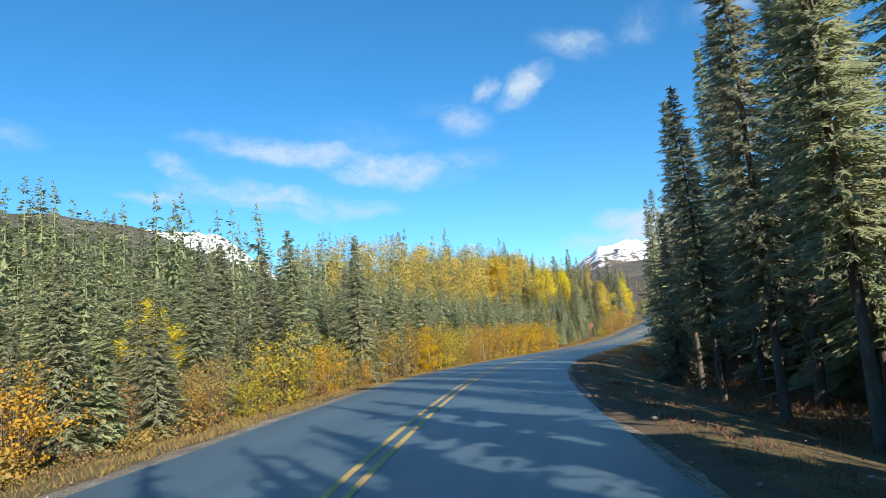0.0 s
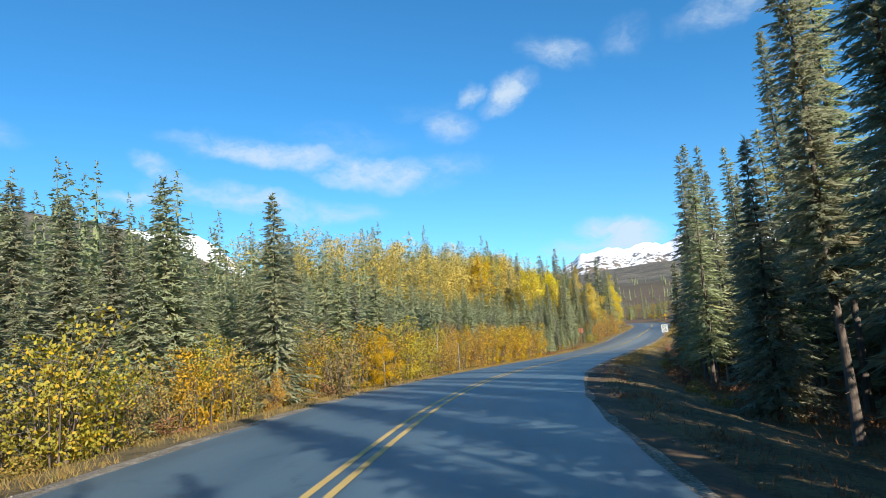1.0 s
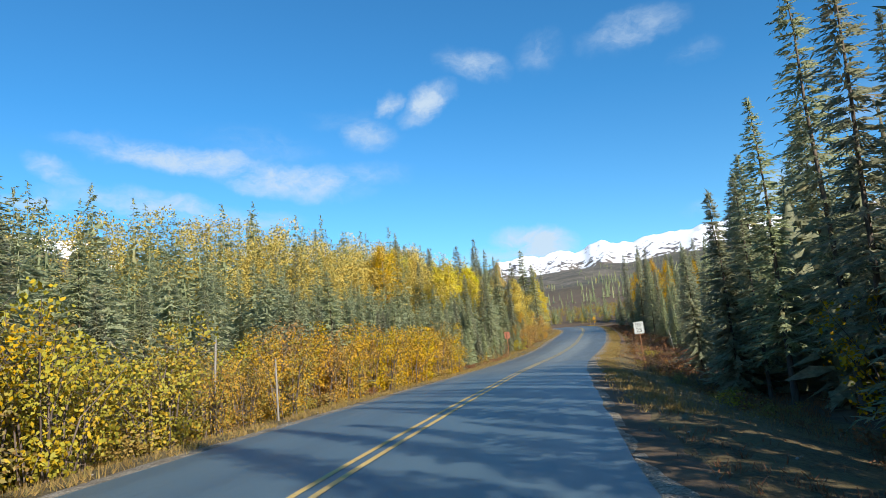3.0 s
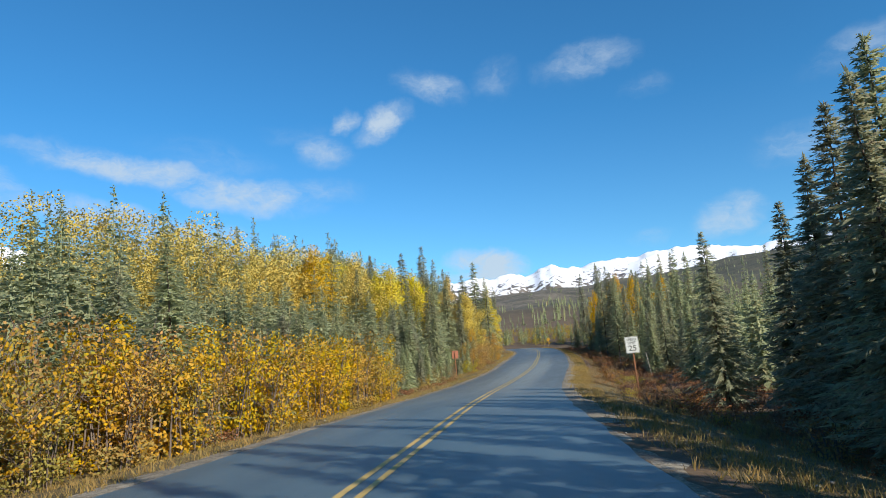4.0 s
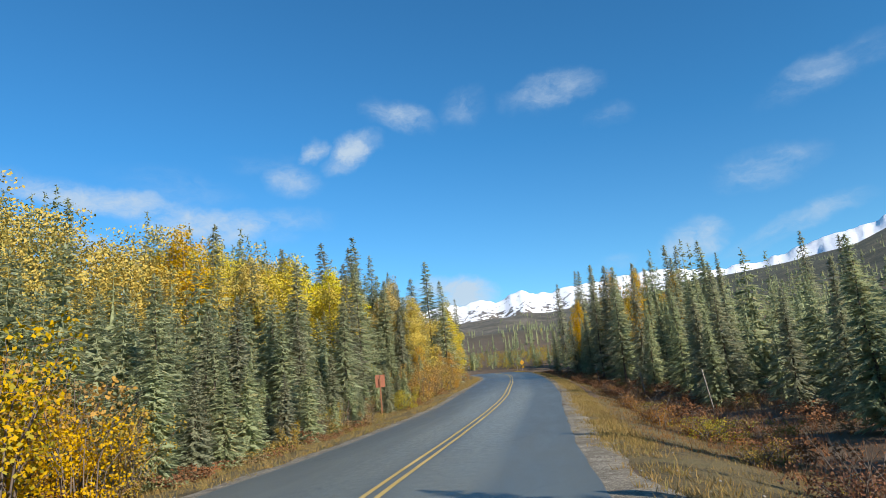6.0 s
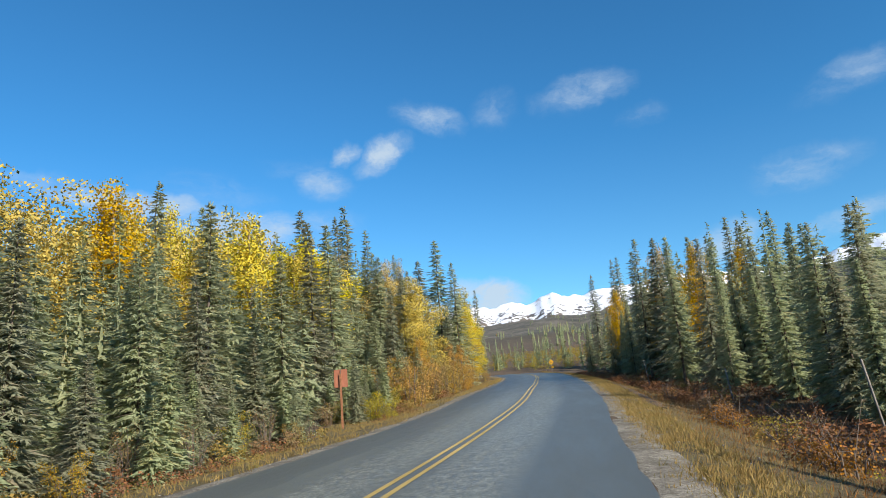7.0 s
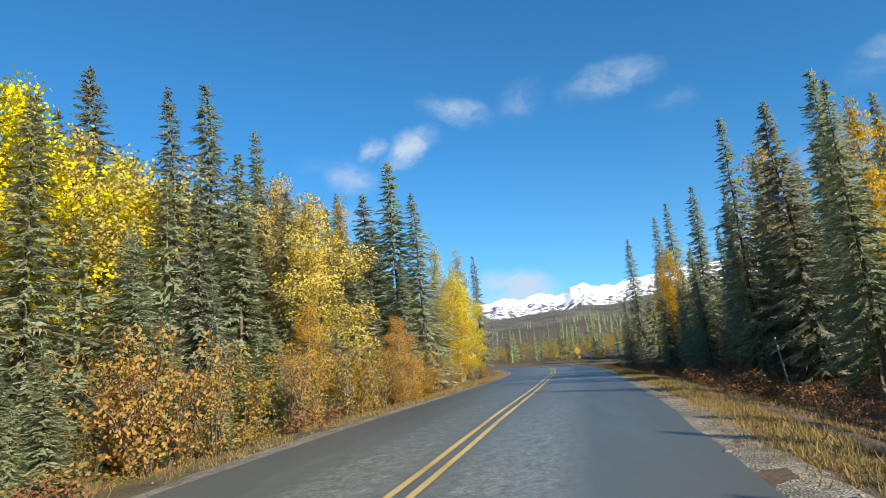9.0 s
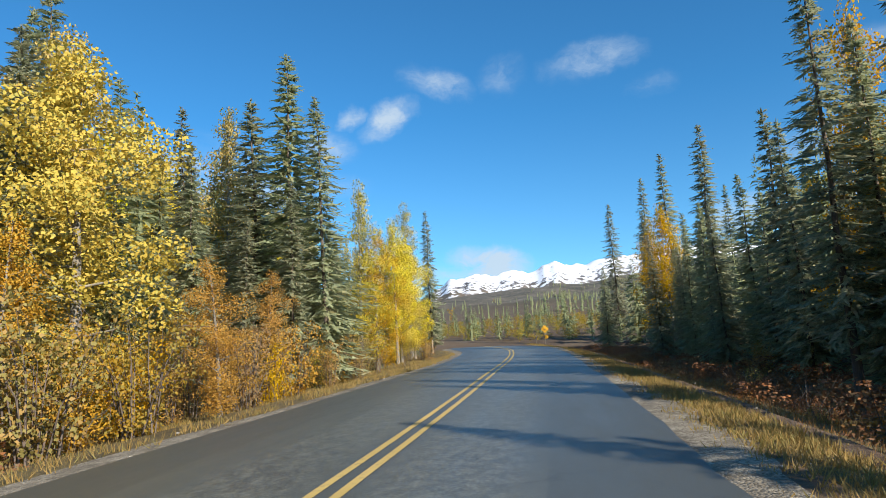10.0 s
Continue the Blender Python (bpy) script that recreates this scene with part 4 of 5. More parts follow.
for k, x, y, top, fat in [(0, 37.1, 135.0, 10.9, 1.2), (1, 41.6, 142.3, 5.6, 1.0), (0, 34.8, 138.7, 13.3, .85), (2, 39.4, 152.5, 16.8, .75), (2, 53.5, 174.5, 16.6, .75), (0, 52.6, 170.6, 12.5, .9), (1, 48.0, 158.0, 10.5, .9),
                          (0, 51.2, 167.0, 9.2, 1.0), (1, 36.6, 131.8, 5.4, 1.1), (2, 46.6, 155.0, 13.0, .8)]:
    pin(POPLAR, k, x, y, top, fat, gap=1.6)
for k, x, y, top, fat in [(0, 20.3, 131.6, 15.4, 1.0), (0, 17.8, 134.0, 17.5, .9), (3, 57.6, 125.2, 11.3, .7), (3, 63.4, 127.0, 11.6, .6), (3, 70.6, 160.0, 13.0, .8), (3, 75.0, 169.0, 12.5, .9), (0, 50.5, 165.0, 13.0, .8)]:
    pin(ASPEN, k, x, y, top, fat, gap=2.2)


for k, x, y, top, fat in [(0, -8.3, 20.1, 1.9, 1.0), (3, -8.9, 24.8, 2.0, 1.0), (0, -6.6, 29.5, 0.9, 1.0), (0, -9.0, 17.5, 2.0, 1.0), (1, -0.8, 45.5, 1.6, 1.1), (0, 6.0, 56.9, 2.2, 0.9), (0, 13.0, 79.3, 1.8, 1.1),
                          (2, 15.3, 89.8, 2.6, 1.0), (0, 34.6, 125.3, 2.5, 1.2), (0, 33.8, 128.4, 2.9, 1.0), (2, 39.2, 131.6, 3.4, 1.0)]:
    pin(SHRUB, k, x, y, top, fat, gap=1.2)
pin(POPLAR, 0, -8.8, 28.0, 4.2, 1.25, gap=1.5)
pin(POPLAR, 1, 1.6, 44.4, 2.7, 1.1, gap=1.0)
pin(POPLAR, 1, 40.6, 133.9, 4.7, 1.2, gap=1.4)
pin(TALL, 2, 56.2, 130.8, 12.6, 1.0)
pin(ASPEN, 3, 58.8, 131.9, 12.8, 0.75)
pin(TALL, 0, 52.6, 121.0, 9.6, 1.0)


def band(n, y0, y1, d0, d1, gap, tries=14):
    """Random free places beside the road, nearest rows first."""
    out = []
    for _ in range(n * tries):
        i = int(np.searchsorted(AXIS[:UP, 1], rng.uniform(y0, y1)))
        d = rng.uniform(min(d0, d1), max(d0, d1))
        x, y = AXIS[i, 0] + RIGHTWARD[i, 0] * d, AXIS[i, 1] + RIGHTWARD[i, 1] * d
        if abs(float(beside(x, y)[0][0])) < min(abs(d0), abs(d1)) - 0.4 or not free(x, y, gap):
            continue
        taken.append((x, y, gap))
        out.append((x, y, d))
        if len(out) >= n:
            break
    return out


# left side: shrubs along the verge, young spruces behind, taller wood and aspens further back
for y0, y1, n, kinds, h0, h1 in [(6, 24, 10, (0, 0, 1, 3), 1.2, 2.2), (22, 40, 22, (1, 0, 1, 1, 3), 1.2, 2.8), (38, 58, 30, (1, 0, 1, 0, 1), 1.9, 3.3), (56, 84, 40, (0, 3, 0, 3, 2, 0, 3, 0), 2.2, 3.6),
                                 (82, 98, 8, (1, 2, 4, 0), 1.0, 2.0), (98, 118, 16, (1, 2, 1, 4), 0.9, 1.8), (116, 128, 12, (0, 1, 3, 0), 1.8, 3.2), (128, 148, 16, (0, 2, 3, 1), 1.6, 3.4), (148, 172, 10, (1, 0, 4), 1.2, 2.6)]:
    for x, y, d in band(n, y0, y1, -6.2, -9.4, 1.05):
        SHRUB.put(int(rng.choice(kinds)), x, y, rng.uniform(h0, h1), fat=rng.uniform(0.9, 1.15))
for x, y, d in band(20, 14, 42, -7.6, -10, 1.1):
    NEAR.put(int(rng.integers(4)), x, y, rng.uniform(3.4, 6.2), fat=rng.uniform(0.9, 1.2))
extra = []
for x, y, d in band(58, 6, 62, -9.0, -14, 1.15):
    h = rng.uniform(4.2, 6.6) if y < 42 else rng.uniform(4.0, 6.0)
    if d > -11.5:
        NEAR.put(int(rng.integers(4)), x, y, h, fat=rng.uniform(0.9, 1.25))
    else:
        extra.append((x, y, h, h * rng.uniform(1.0, 1.25)))
for x, y, d in band(64, 60, 122, -8.8, -13, 1.15):
    h = rng.uniform(4.6, 6.8) + 1.4 * (y > 100)
    if d > -10.8:
        NEAR.put(int(rng.integers(4)), x, y, h, fat=rng.uniform(0.85, 1.15))
    else:
        extra.append((x, y, h, h * rng.uniform(0.95, 1.2)))
for x, y, d in band(40, 116, 176, -8.0, -14, 1.35):
    h = rng.uniform(6.0, 10.5)
    if d > -11.5:
        MID.put(int(rng.integers(5)), x, y, h, fat=rng.uniform(0.85, 1.1))
    else:
        extra.append((x, y, h, h * rng.uniform(0.8, 1.0)))
extra += [(x, y, h, h * rng.uniform(0.95, 1.2)) for x, y, d in band(300, 2, 114, -11, -27, 1.45) for h in (rng.uniform(4.8, 7.6) + (0.3 if y < 55 else 1.0),)]
for x, y, d in band(22, 84, 124, -7.4, -9.5, 1.0):
    NEAR.put(int(rng.integers(4)), x, y, rng.uniform(1.8, 4.2), fat=rng.uniform(1.1, 1.4))
young = [(x, y, h, h * rng.uniform(1.0, 1.25)) for y0, y1, n in ((16, 40, 24), (60, 84, 10), (84, 126, 38)) for x, y, d in band(n, y0, y1, -7.3, -10.5, 0.9) for h in (rng.uniform(1.6, 3.8),)]
for x, y, d in band(9, 110, 136, -13, -19, 1.7):
    ASPEN.put(int(rng.choice((0, 1, 0, 2))), x, y, rng.uniform(11.0, 13.0), fat=rng.uniform(1.1, 1.35))
for x, y, d in band(24, 112, 172, -12, -32, 2.3):
    ASPEN.put(int(rng.choice((0, 1, 0, 2, 1, 3))), x, y, rng.uniform(12.5, 15.5), fat=rng.uniform(1.0, 1.3))
for x, y, d in band(14, 122, 176, -13, -30, 2.2):
    SPIRE.put(int(rng.integers(3)), x, y, rng.uniform(12, 16), fat=rng.uniform(0.9, 1.15))

# right side: a tall dark wood at the bend, then a wide ditch with lower spruces behind it
for x, y, d in band(28, -14, 48, 7.2, 17, 1.7):
    TALL.put(int(rng.integers(3)), x, y, ((rng.uniform(8.5, 12.5) if d < 10.5 else rng.uniform(6.0, 8.5)) if y > 5 or d < 9 else rng.uniform(4.5, 6.5)) - 0.09 * max(0, y - 20), fat=rng.uniform(0.85, 1.1))
shade = [(x, y, h, h * rng.uniform(1.1, 1.4)) for x, y, d in band(135, -12, 60, 9.5, 22, 1.5) for h in (rng.uniform(5.5, 8.5),)]
for x, y, d in band(14, 42, 58, 8.6, 15, 1.6):
    TALL.put(int(rng.integers(3)), x, y, rng.uniform(7.5, 10.5), fat=rng.uniform(0.85, 1.1))
for x, y, d in band(9, 103, 120, 10.6, 13.5, 1.6):
    MID.put(int(rng.integers(5)), x, y, rng.uniform(5.6, 7.8), fat=rng.uniform(0.85, 1.05))
for x, y, d in band(26, 58, 116, 10.8, 17, 1.5):
    h = rng.uniform(4.2, 6.2)
    if d < 13:
        NEAR.put(int(rng.integers(4)), x, y, h, fat=rng.uniform(0.85, 1.15))
    else:
        extra.append((x, y, h, h * rng.uniform(0.95, 1.2)))
extra += [(x, y, h, h * rng.uniform(0.95, 1.2)) for x, y, d in band(100, 58, 124, 15, 34, 1.6) for h in (rng.uniform(3.8, 5.8) + 0.13 * (d - 15),)]
for x, y, d in band(34, 114, 178, 9.6, 19, 1.6):
    h = rng.uniform(6.5, 9.5)
    if d < 14:
        MID.put(int(rng.integers(5)), x, y, h, fat=rng.uniform(0.8, 1.0))
    else:
        extra.append((x, y, h, h * rng.uniform(0.85, 1.05)))
for x, y, d in band(10, 138, 182, 12, 24, 2.2):
    SPIRE.put(int(rng.integers(3)), x, y, rng.uniform(12, 15), fat=rng.uniform(0.9, 1.1))
heath = [[], [], []]
for n, y0, y1, d0, d1, gap, kinds, h0, h1 in [(90, 58, 176, 7.9, 12.0, 0.8, (0, 0, 0, 0, 2, 1), 0.4, 0.95), (70, 104, 172, 6.4, 9.5, 0.7, (0, 0, 0, 1), 0.35, 0.8),
                                             (90, 8, 128, -6.0, -8.8, 0.7, (2, 0, 2, 1), 0.35, 0.9), (22, 4, 58, 6.8, 9.0, 0.9, (0, 2, 0), 0.35, 0.8)]:
    for x, y, d in band(n, y0, y1, d0, d1, gap):
        h = rng.uniform(h0, h1)
        heath[int(rng.choice(kinds))].append((x, y, h, h * rng.uniform(1.1, 1.7)))
for x, y, h, k in [(17.4, 45.2, 2.6, 3), (61.0, 139.9, 1.2, 3), (62.4, 141.0, 1.3, 0)]:
    SHRUB.put(k, x, y, h)
for x, y, d in band(48, 40, 150, 6.6, 9.0, 0.9):
    HEATH.put(int(rng.choice((0, 2, 0, 1))), x, y, rng.uniform(0.35, 0.8), fat=rng.uniform(0.9, 1.5))
for stock in (NEAR, CLOSE, TALL, MID, SPIRE, ASPEN, POPLAR, SHRUB, HEATH):
    stock.close()


# ---------------------------------------------------------------- the wood behind, grass, litter
def scatter(bases, places, mat, name, label, category):
    """One mesh with a plant at each place (x, y, height, breadth)."""
    g = np.random.default_rng(len(places))
    zs = land(np.array([p[0] for p in places]), np.array([p[1] for p in places]))
    chunks, normals = [], []
    for (x, y, h, w), z in zip(places, zs):
        v, f, n = bases[g.integers(len(bases))]
        a = g.uniform(0, 6.28)
        c, s = math.cos(a), math.sin(a)
        q = np.stack([(v[:, 0] * c - v[:, 1] * s) * w + x, (v[:, 0] * s + v[:, 1] * c) * w + y, v[:, 2] * h + z - 0.1], axis=1)
        chunks.append((q, f))
        normals.append(np.stack([n[:, 0] * c - n[:, 1] * s, n[:, 0] * s + n[:, 1] * c, n[:, 2]], axis=1))
    v, f = join(chunks)
    return tagged(new(name, mesh_of(name, v, f, mat, True, np.concatenate(normals))), label, category, kind="stuff")


def unit_spruce(seed, r, whorl, per, sprays, size, core=5):
    v, f, n, _ = spruce_arrays(seed, 10.0, r, whorl, per, sprays, size, 0.02, 0.95, core)
    return v / 10.0, f, n


BACK = [unit_spruce(500 + k, r * 1.6, 0.74, 6, 4, 0.58) for k, r in enumerate((1.2, 1.5, 1.0, 1.35))]
FAR = [unit_spruce(520 + k, r * 1.7, 1.35, 5, 1, 0.8, 3) for k, r in enumerate((1.3, 1.6, 1.1))]
g = np.random.default_rng(77)
deep, gold = [], []
for i in range(30, UP + 45):
    for d in np.arange(16, 64, 3.0):
        for side in (-1, 1):
            dd = side * (d + g.uniform(-1.2, 1.2))
            y = AXIS[i, 1]
            if side > 0 and y < 14 and d > 20:
                continue
            if side < 0 and abs(dd) < (22 if y < 112 else 17) or side > 0 and (d > 34 or y < 112 and d > 24) or g.random() < 0.69:
                continue
            x, y = AXIS[i, 0] + RIGHTWARD[i, 0] * dd + g.normal(0, 0.6), y + RIGHTWARD[i, 1] * dd + g.normal(0, 0.6)
            if abs(float(beside(x, y)[0][0])) < 15:
                continue
            h = g.uniform(6.0, 9.0)
            if side < 0:
                h += 3.0 * min(1, max(0, (abs(dd) - 26) / 20)) + 0.5 * (y < 72) + 1.0 + 3.0 * min(1, max(0, (y - 105) / 25))
            else:
                h += 3.5 * min(1, max(0, (y - 115) / 30)) + (0.0 if y < 45 else 0) - (1.3 if 52 < y < 112 else 0)
            if y > 190 or (i > UP - 12 and side > 0):
                h = g.uniform(3.0, 5.5)
            if side < 0 and y > 100 and g.random() < 0.52:
                if d > 50 or g.random() < 0.25:
                    continue
                gold.append((x, y, h * g.uniform(1.0, 1.2), h * g.uniform(1.1, 1.4)))
            elif side < 0 and y > 84 and 22 < d < 40 and g.random() < 0.3:
                gold.append((x, y, h, h * g.uniform(0.9, 1.2)))
            else:
                deep.append((x, y, h * (g.uniform(0.8, 1.15) if g.random() < 0.8 else g.uniform(1.2, 1.42)), h * g.uniform(0.85, 1.1)))
# unseen trees added behind the start of the walk, to shade the bend
rear = list(shade)
for x, y, d in band(46, -48, 6, 7.0, 9.2, 1.25) + band(90, -42, 8, 9.5, 17, 1.4) + band(90, -40, 14, 15, 30, 1.5):
    rear.append((x, y, g.uniform(9.5, 13), g.uniform(10, 13)) if d < 9.3 else (x, y, g.uniform(8.5, 11.5), g.uniform(9, 12)))
scatter([unit_spruce(540 + k, r * 1.4, 0.6, 7, 7, 0.46) for k, r in enumerate((1.3, 1.6, 1.15))], extra, M_SPRUCE, "spruce_thicket", "close-grown grey-green spruces behind the first rows", "forest")
scatter([unit_spruce(560 + k, r, 0.34, 9, 9, 0.30) for k, r in enumerate((2.1, 2.5, 1.9))], young, M_SPRUCE, "young_spruces", "young grey-green spruces crowding the verge", "forest")
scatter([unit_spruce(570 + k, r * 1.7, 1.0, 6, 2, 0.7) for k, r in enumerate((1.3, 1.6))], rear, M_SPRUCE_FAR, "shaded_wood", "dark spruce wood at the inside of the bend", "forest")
scatter(BACK, deep, M_SPRUCE_FAR, "spruce_forest", "dense grey-green spruce forest behind the roadside trees", "forest")


def unit_heath(seed):
    q = np.random.default_rng(seed)
    centres = [np.array([q.normal(0, .32), q.normal(0, .32), q.uniform(0.25, 0.85)]) for _ in range(11)]
    return leafy_arrays(q, centres, q.uniform(0.16, 0.3, 11), 30, 0.08)


def unit_aspen(seed, n=62, leaf=0.0165):
    q = np.random.default_rng(seed)
    centres = [np.array([q.normal(0, .06), q.normal(0, .06), u]) for u in np.linspace(0.35, 0.95, 14)]
    return leafy_arrays(q, centres, q.uniform(0.055, 0.10, 14), n, leaf, 0.35)


for k, (mat, tone) in enumerate(((M_HEATH, "red-brown"), (M_SHRUB_BROWN, "amber"), (M_GRASS, "straw-coloured"))):
    scatter([unit_heath(660 + k + 3 * j) for j in range(3)], heath[k], mat, "low_heath", "low " + tone + " heath along the ditch and verge", "heath")
scatter([unit_aspen(600 + k) for k in range(3)], gold, M_ASPEN, "aspen_stand", "golden aspens standing among far spruces", "forest")

hills, hill_gold, bend = [], [], []
for k in range(1300):
    a, r = (g.uniform(-48, -4) if k % 4 else g.uniform(4, 40)), 95 + 600 * g.random() ** 1.2
    x, y = 15 + r * math.sin(radians(a)), 50 + r * math.cos(radians(a))
    if abs(float(beside(x, y)[0][0])) < 60 and y < 205:
        continue
    if abs(float(beside(x, y)[0][0])) < 9:
        continue
    h = g.uniform(6, 10) * (0.8 if r > 350 else 1) * (0.6 if r < 240 and a > 5 else 1)
    if g.random() < 0.08:
        hill_gold.append((x, y, h * 0.75, h * 0.9))
    elif a > 4 and r < 330:
        if k % 5 == 0:
            bend.append((x, y, h * 0.7, h * g.uniform(0.6, 0.8)))
    else:
        hills.append((x, y, h, h * g.uniform(0.9, 1.3)))
for _ in range(400):
    a, r = g.uniform(-48, -13), g.uniform(150, 560)
    h = g.uniform(7, 11)
    hills.append((15 + r * math.sin(radians(a)), 50 + r * math.cos(radians(a)), h, h * g.uniform(1.0, 1.4)))
for _ in range(95):
    x, y, h = g.uniform(28, 150), g.uniform(214, 330), g.uniform(2.4, 5.2)
    if abs(float(beside(x, y)[0][0])) > 9:
        bend.append((x, y, h, h * g.uniform(0.9, 1.2)))
TINY = [unit_spruce(530 + k, r * 1.9, 2.1, 4, 1, 1.2, 3) for k, r in enumerate((1.3, 1.6, 1.1))]
slope = []
for _ in range(650):
    q, r, h = g.uniform(22, 62), 320 + 1130 * g.random() ** 1.2, g.uniform(6, 10)
    slope.append((15 + r * math.sin(radians(q)), 50 + r * math.cos(radians(q)), h, h * g.uniform(1.1, 1.6)))
for _ in range(230):
    i, q, h = int(g.integers(60, UP - 10)), g.uniform(32, 105), g.uniform(4.5, 7.5)
    bend.append((AXIS[i, 0] + RIGHTWARD[i, 0] * q, AXIS[i, 1] + RIGHTWARD[i, 1] * q, h, h * g.uniform(1.1, 1.5)))
slope += [q for q in hills if math.hypot(q[0] - 15, q[1] - 50) > 330]
hills = [q for q in hills if math.hypot(q[0] - 15, q[1] - 50) <= 330]
for _ in range(650):
    q, r, h = g.uniform(-60, -12), 260 + 900 * g.random() ** 1.3, g.uniform(7, 12)
    slope.append((15 + r * math.sin(radians(q)), 50 + r * math.cos(radians(q)), h, h * g.uniform(1.1, 1.6)))
scatter(TINY, slope, M_SPRUCE_FAR, "slope_spruces", "distant spruces covering the lower slopes of the hills", "forest")
scatter(BACK, bend, M_SPRUCE_FAR, "bend_spruces", "low spruces scattered beyond the bend", "forest")
scatter(FAR, hills, M_SPRUCE_FAR, "hillside_spruces", "small far spruces scattered over the hillside", "forest")
low = [(g.uniform(20, 118), g.uniform(186, 275), g.uniform(1.0, 2.7), g.uniform(2.6, 5.2)) for _ in range(800)]
low = [q for q in low if abs(float(beside(q[0], q[1])[0][0])) > 7]
scatter([unit_aspen(640 + k, 14, 0.034) for k in range(3)], low[::2], M_SHRUB_GREEN, "olive_thicket", "low yellow-olive thicket beyond the bend", "thicket")
scatter([unit_aspen(650 + k, 14, 0.034) for k in range(3)], low[1::2], M_SHRUB_BROWN, "brown_thicket", "low red-brown thicket beyond the bend", "thicket")
scatter([unit_aspen(620 + k, 16, 0.034) for k in range(3)], hill_gold, M_ORANGE, "hillside_aspens", "far orange and yellow aspens on the hillside", "forest")


def grass(n, d0, d1, y0, y1, h, seed, mat, name, label, clump=6):
    q = np.random.default_rng(seed)
    i = np.searchsorted(AXIS[:UP, 1], q.uniform(y0, y1, n))
    d = q.uniform(min(d0, d1), max(d0, d1), n)
    x, y = AXIS[i, 0] + RIGHTWARD[i, 0] * d + TANGENT[i, 0] * q.uniform(-.6, .6, n), AXIS[i, 1] + RIGHTWARD[i, 1] * d + TANGENT[i, 1] * q.uniform(-.6, .6, n)
    keep = lattice(x / 1.1, y / 1.1, seed) + q.uniform(-.5, .5, n) > -0.35
    x, y, d = x[keep], y[keep], d[keep]
    z = land(x, y)
    at = np.repeat(np.stack([x, y, z - 0.02], axis=1), clump, axis=0)
    m = len(at)
    at[:, :2] += q.normal(0, 0.07, (m, 2))
    w = unit(np.stack([q.normal(0, .5, m), q.normal(0, .5, m), np.ones(m)], axis=1))
    v, f = spikes(at, w, q.normal(0, 1, (m, 3)), h * q.uniform(0.5, 1.35, m), np.full(m, 0.019) * q.uniform(.6, 1.4, m))
    return tagged(new(name, mesh_of(name, v, f, mat, True)), label, "grass", kind="stuff")


grass(21000, -4.5, -8.8, 2, 175, 0.20, 5, M_GRASS, "verge_grass", "dry golden grass on the road's verge")
grass(24000, 4.2, 8.0, 48, 178, 0.16, 8, M_GRASS, "ditch_grass", "dry golden and olive grass on the ditch bank", 5)
grass(16000, 4.05, 5.3, 84, 178, 0.13, 10, M_GRASS, "shoulder_grass", "short straw-coloured grass along the shoulder", 5)
grass(9000, 5.4, 8.4, 84, 178, 0.2, 12, M_HEATH, "ditch_stalks", "red-brown stalks on the far side of the ditch", 5)
grass(4000, 4.2, 8.6, 2, 48, 0.12, 9, M_HEATH, "bank_stalks", "sparse dry brown stalks on the shaded bank", 5)
grass(15000, 7.0, 13.5, 4, 178, 0.32, 13, M_HEATH, "ditch_heath", "red-brown dry stalks in the shaded ditch")


# ---------------------------------------------------------------- signs and posts
def box(bm, cx, cy, cz, sx, sy, sz, bevel=0.0):
    r = bmesh.ops.create_cube(bm, size=1.0, matrix=Matrix.Translation((cx, cy, cz)) @ Matrix.Diagonal((sx, sy, sz, 1)))
    if bevel:
        bmesh.ops.bevel(bm, geom=list({e for v in r["verts"] for e in v.link_edges}), offset=bevel, segments=2, affect="EDGES")


def plate(w, h, r, thick, corner=6, inner=None, y=0.0):
    """A rounded plate in the x-z plane, facing -y; with inner, a frame that wide."""
    def ring(ww, hh, rr):
        pts = []
        for cx, cz, a0 in ((ww / 2 - rr, hh / 2 - rr, 0), (-ww / 2 + rr, hh / 2 - rr, 90), (-ww / 2 + rr, -hh / 2 + rr, 180), (ww / 2 - rr, -hh / 2 + rr, 270)):
            for k in range(corner + 1):
                t = radians(a0 + 90 * k / corner)
                pts.append((cx + rr * math.cos(t), cz + rr * math.sin(t)))
        return pts
    bm = bmesh.new()
    outer = [bm.verts.new((a, y, b)) for a, b in ring(w, h, r)]
    if inner is None:
        face = bm.faces.new(outer)
        faces = [face]
    else:
        hole = [bm.verts.new((a, y, b)) for a, b in ring(w - 2 * inner, h - 2 * inner, max(r - inner, 0.004))]
        n = len(outer)
        faces = [bm.faces.new((outer[k], outer[(k + 1) % n], hole[(k + 1) % n], hole[k])) for k in range(n)]
    out = bmesh.ops.extrude_face_region(bm, geom=faces)
    bmesh.ops.translate(bm, verts=[v for v in out["geom"] if isinstance(v, bmesh.types.BMVert)], vec=(0, thick, 0))
    bmesh.ops.recalc_face_normals(bm, faces=bm.faces)
    return bm


def words(text, size, x, y, z, parent, wide=1.0, heavy=0.0):
    cu = bpy.data.curves.new("words", "FONT")
    cu.body, cu.size, cu.align_x, cu.align_y, cu.extrude, cu.offset = text, size, "CENTER", "CENTER", 0.0015, heavy
    tmp = bpy.data.objects.new("words", cu)
    me = bpy.data.meshes.new_from_object(tmp)
    bpy.data.objects.remove(tmp)
    me.materials.append(M_SIGN_BLACK)
    me.transform(pose(x, y, z, 90, 0, 0) @ Matrix.Diagonal((wide, 1, 1, 1)))
    return child("lettering", me, parent, "black lettering " + text)


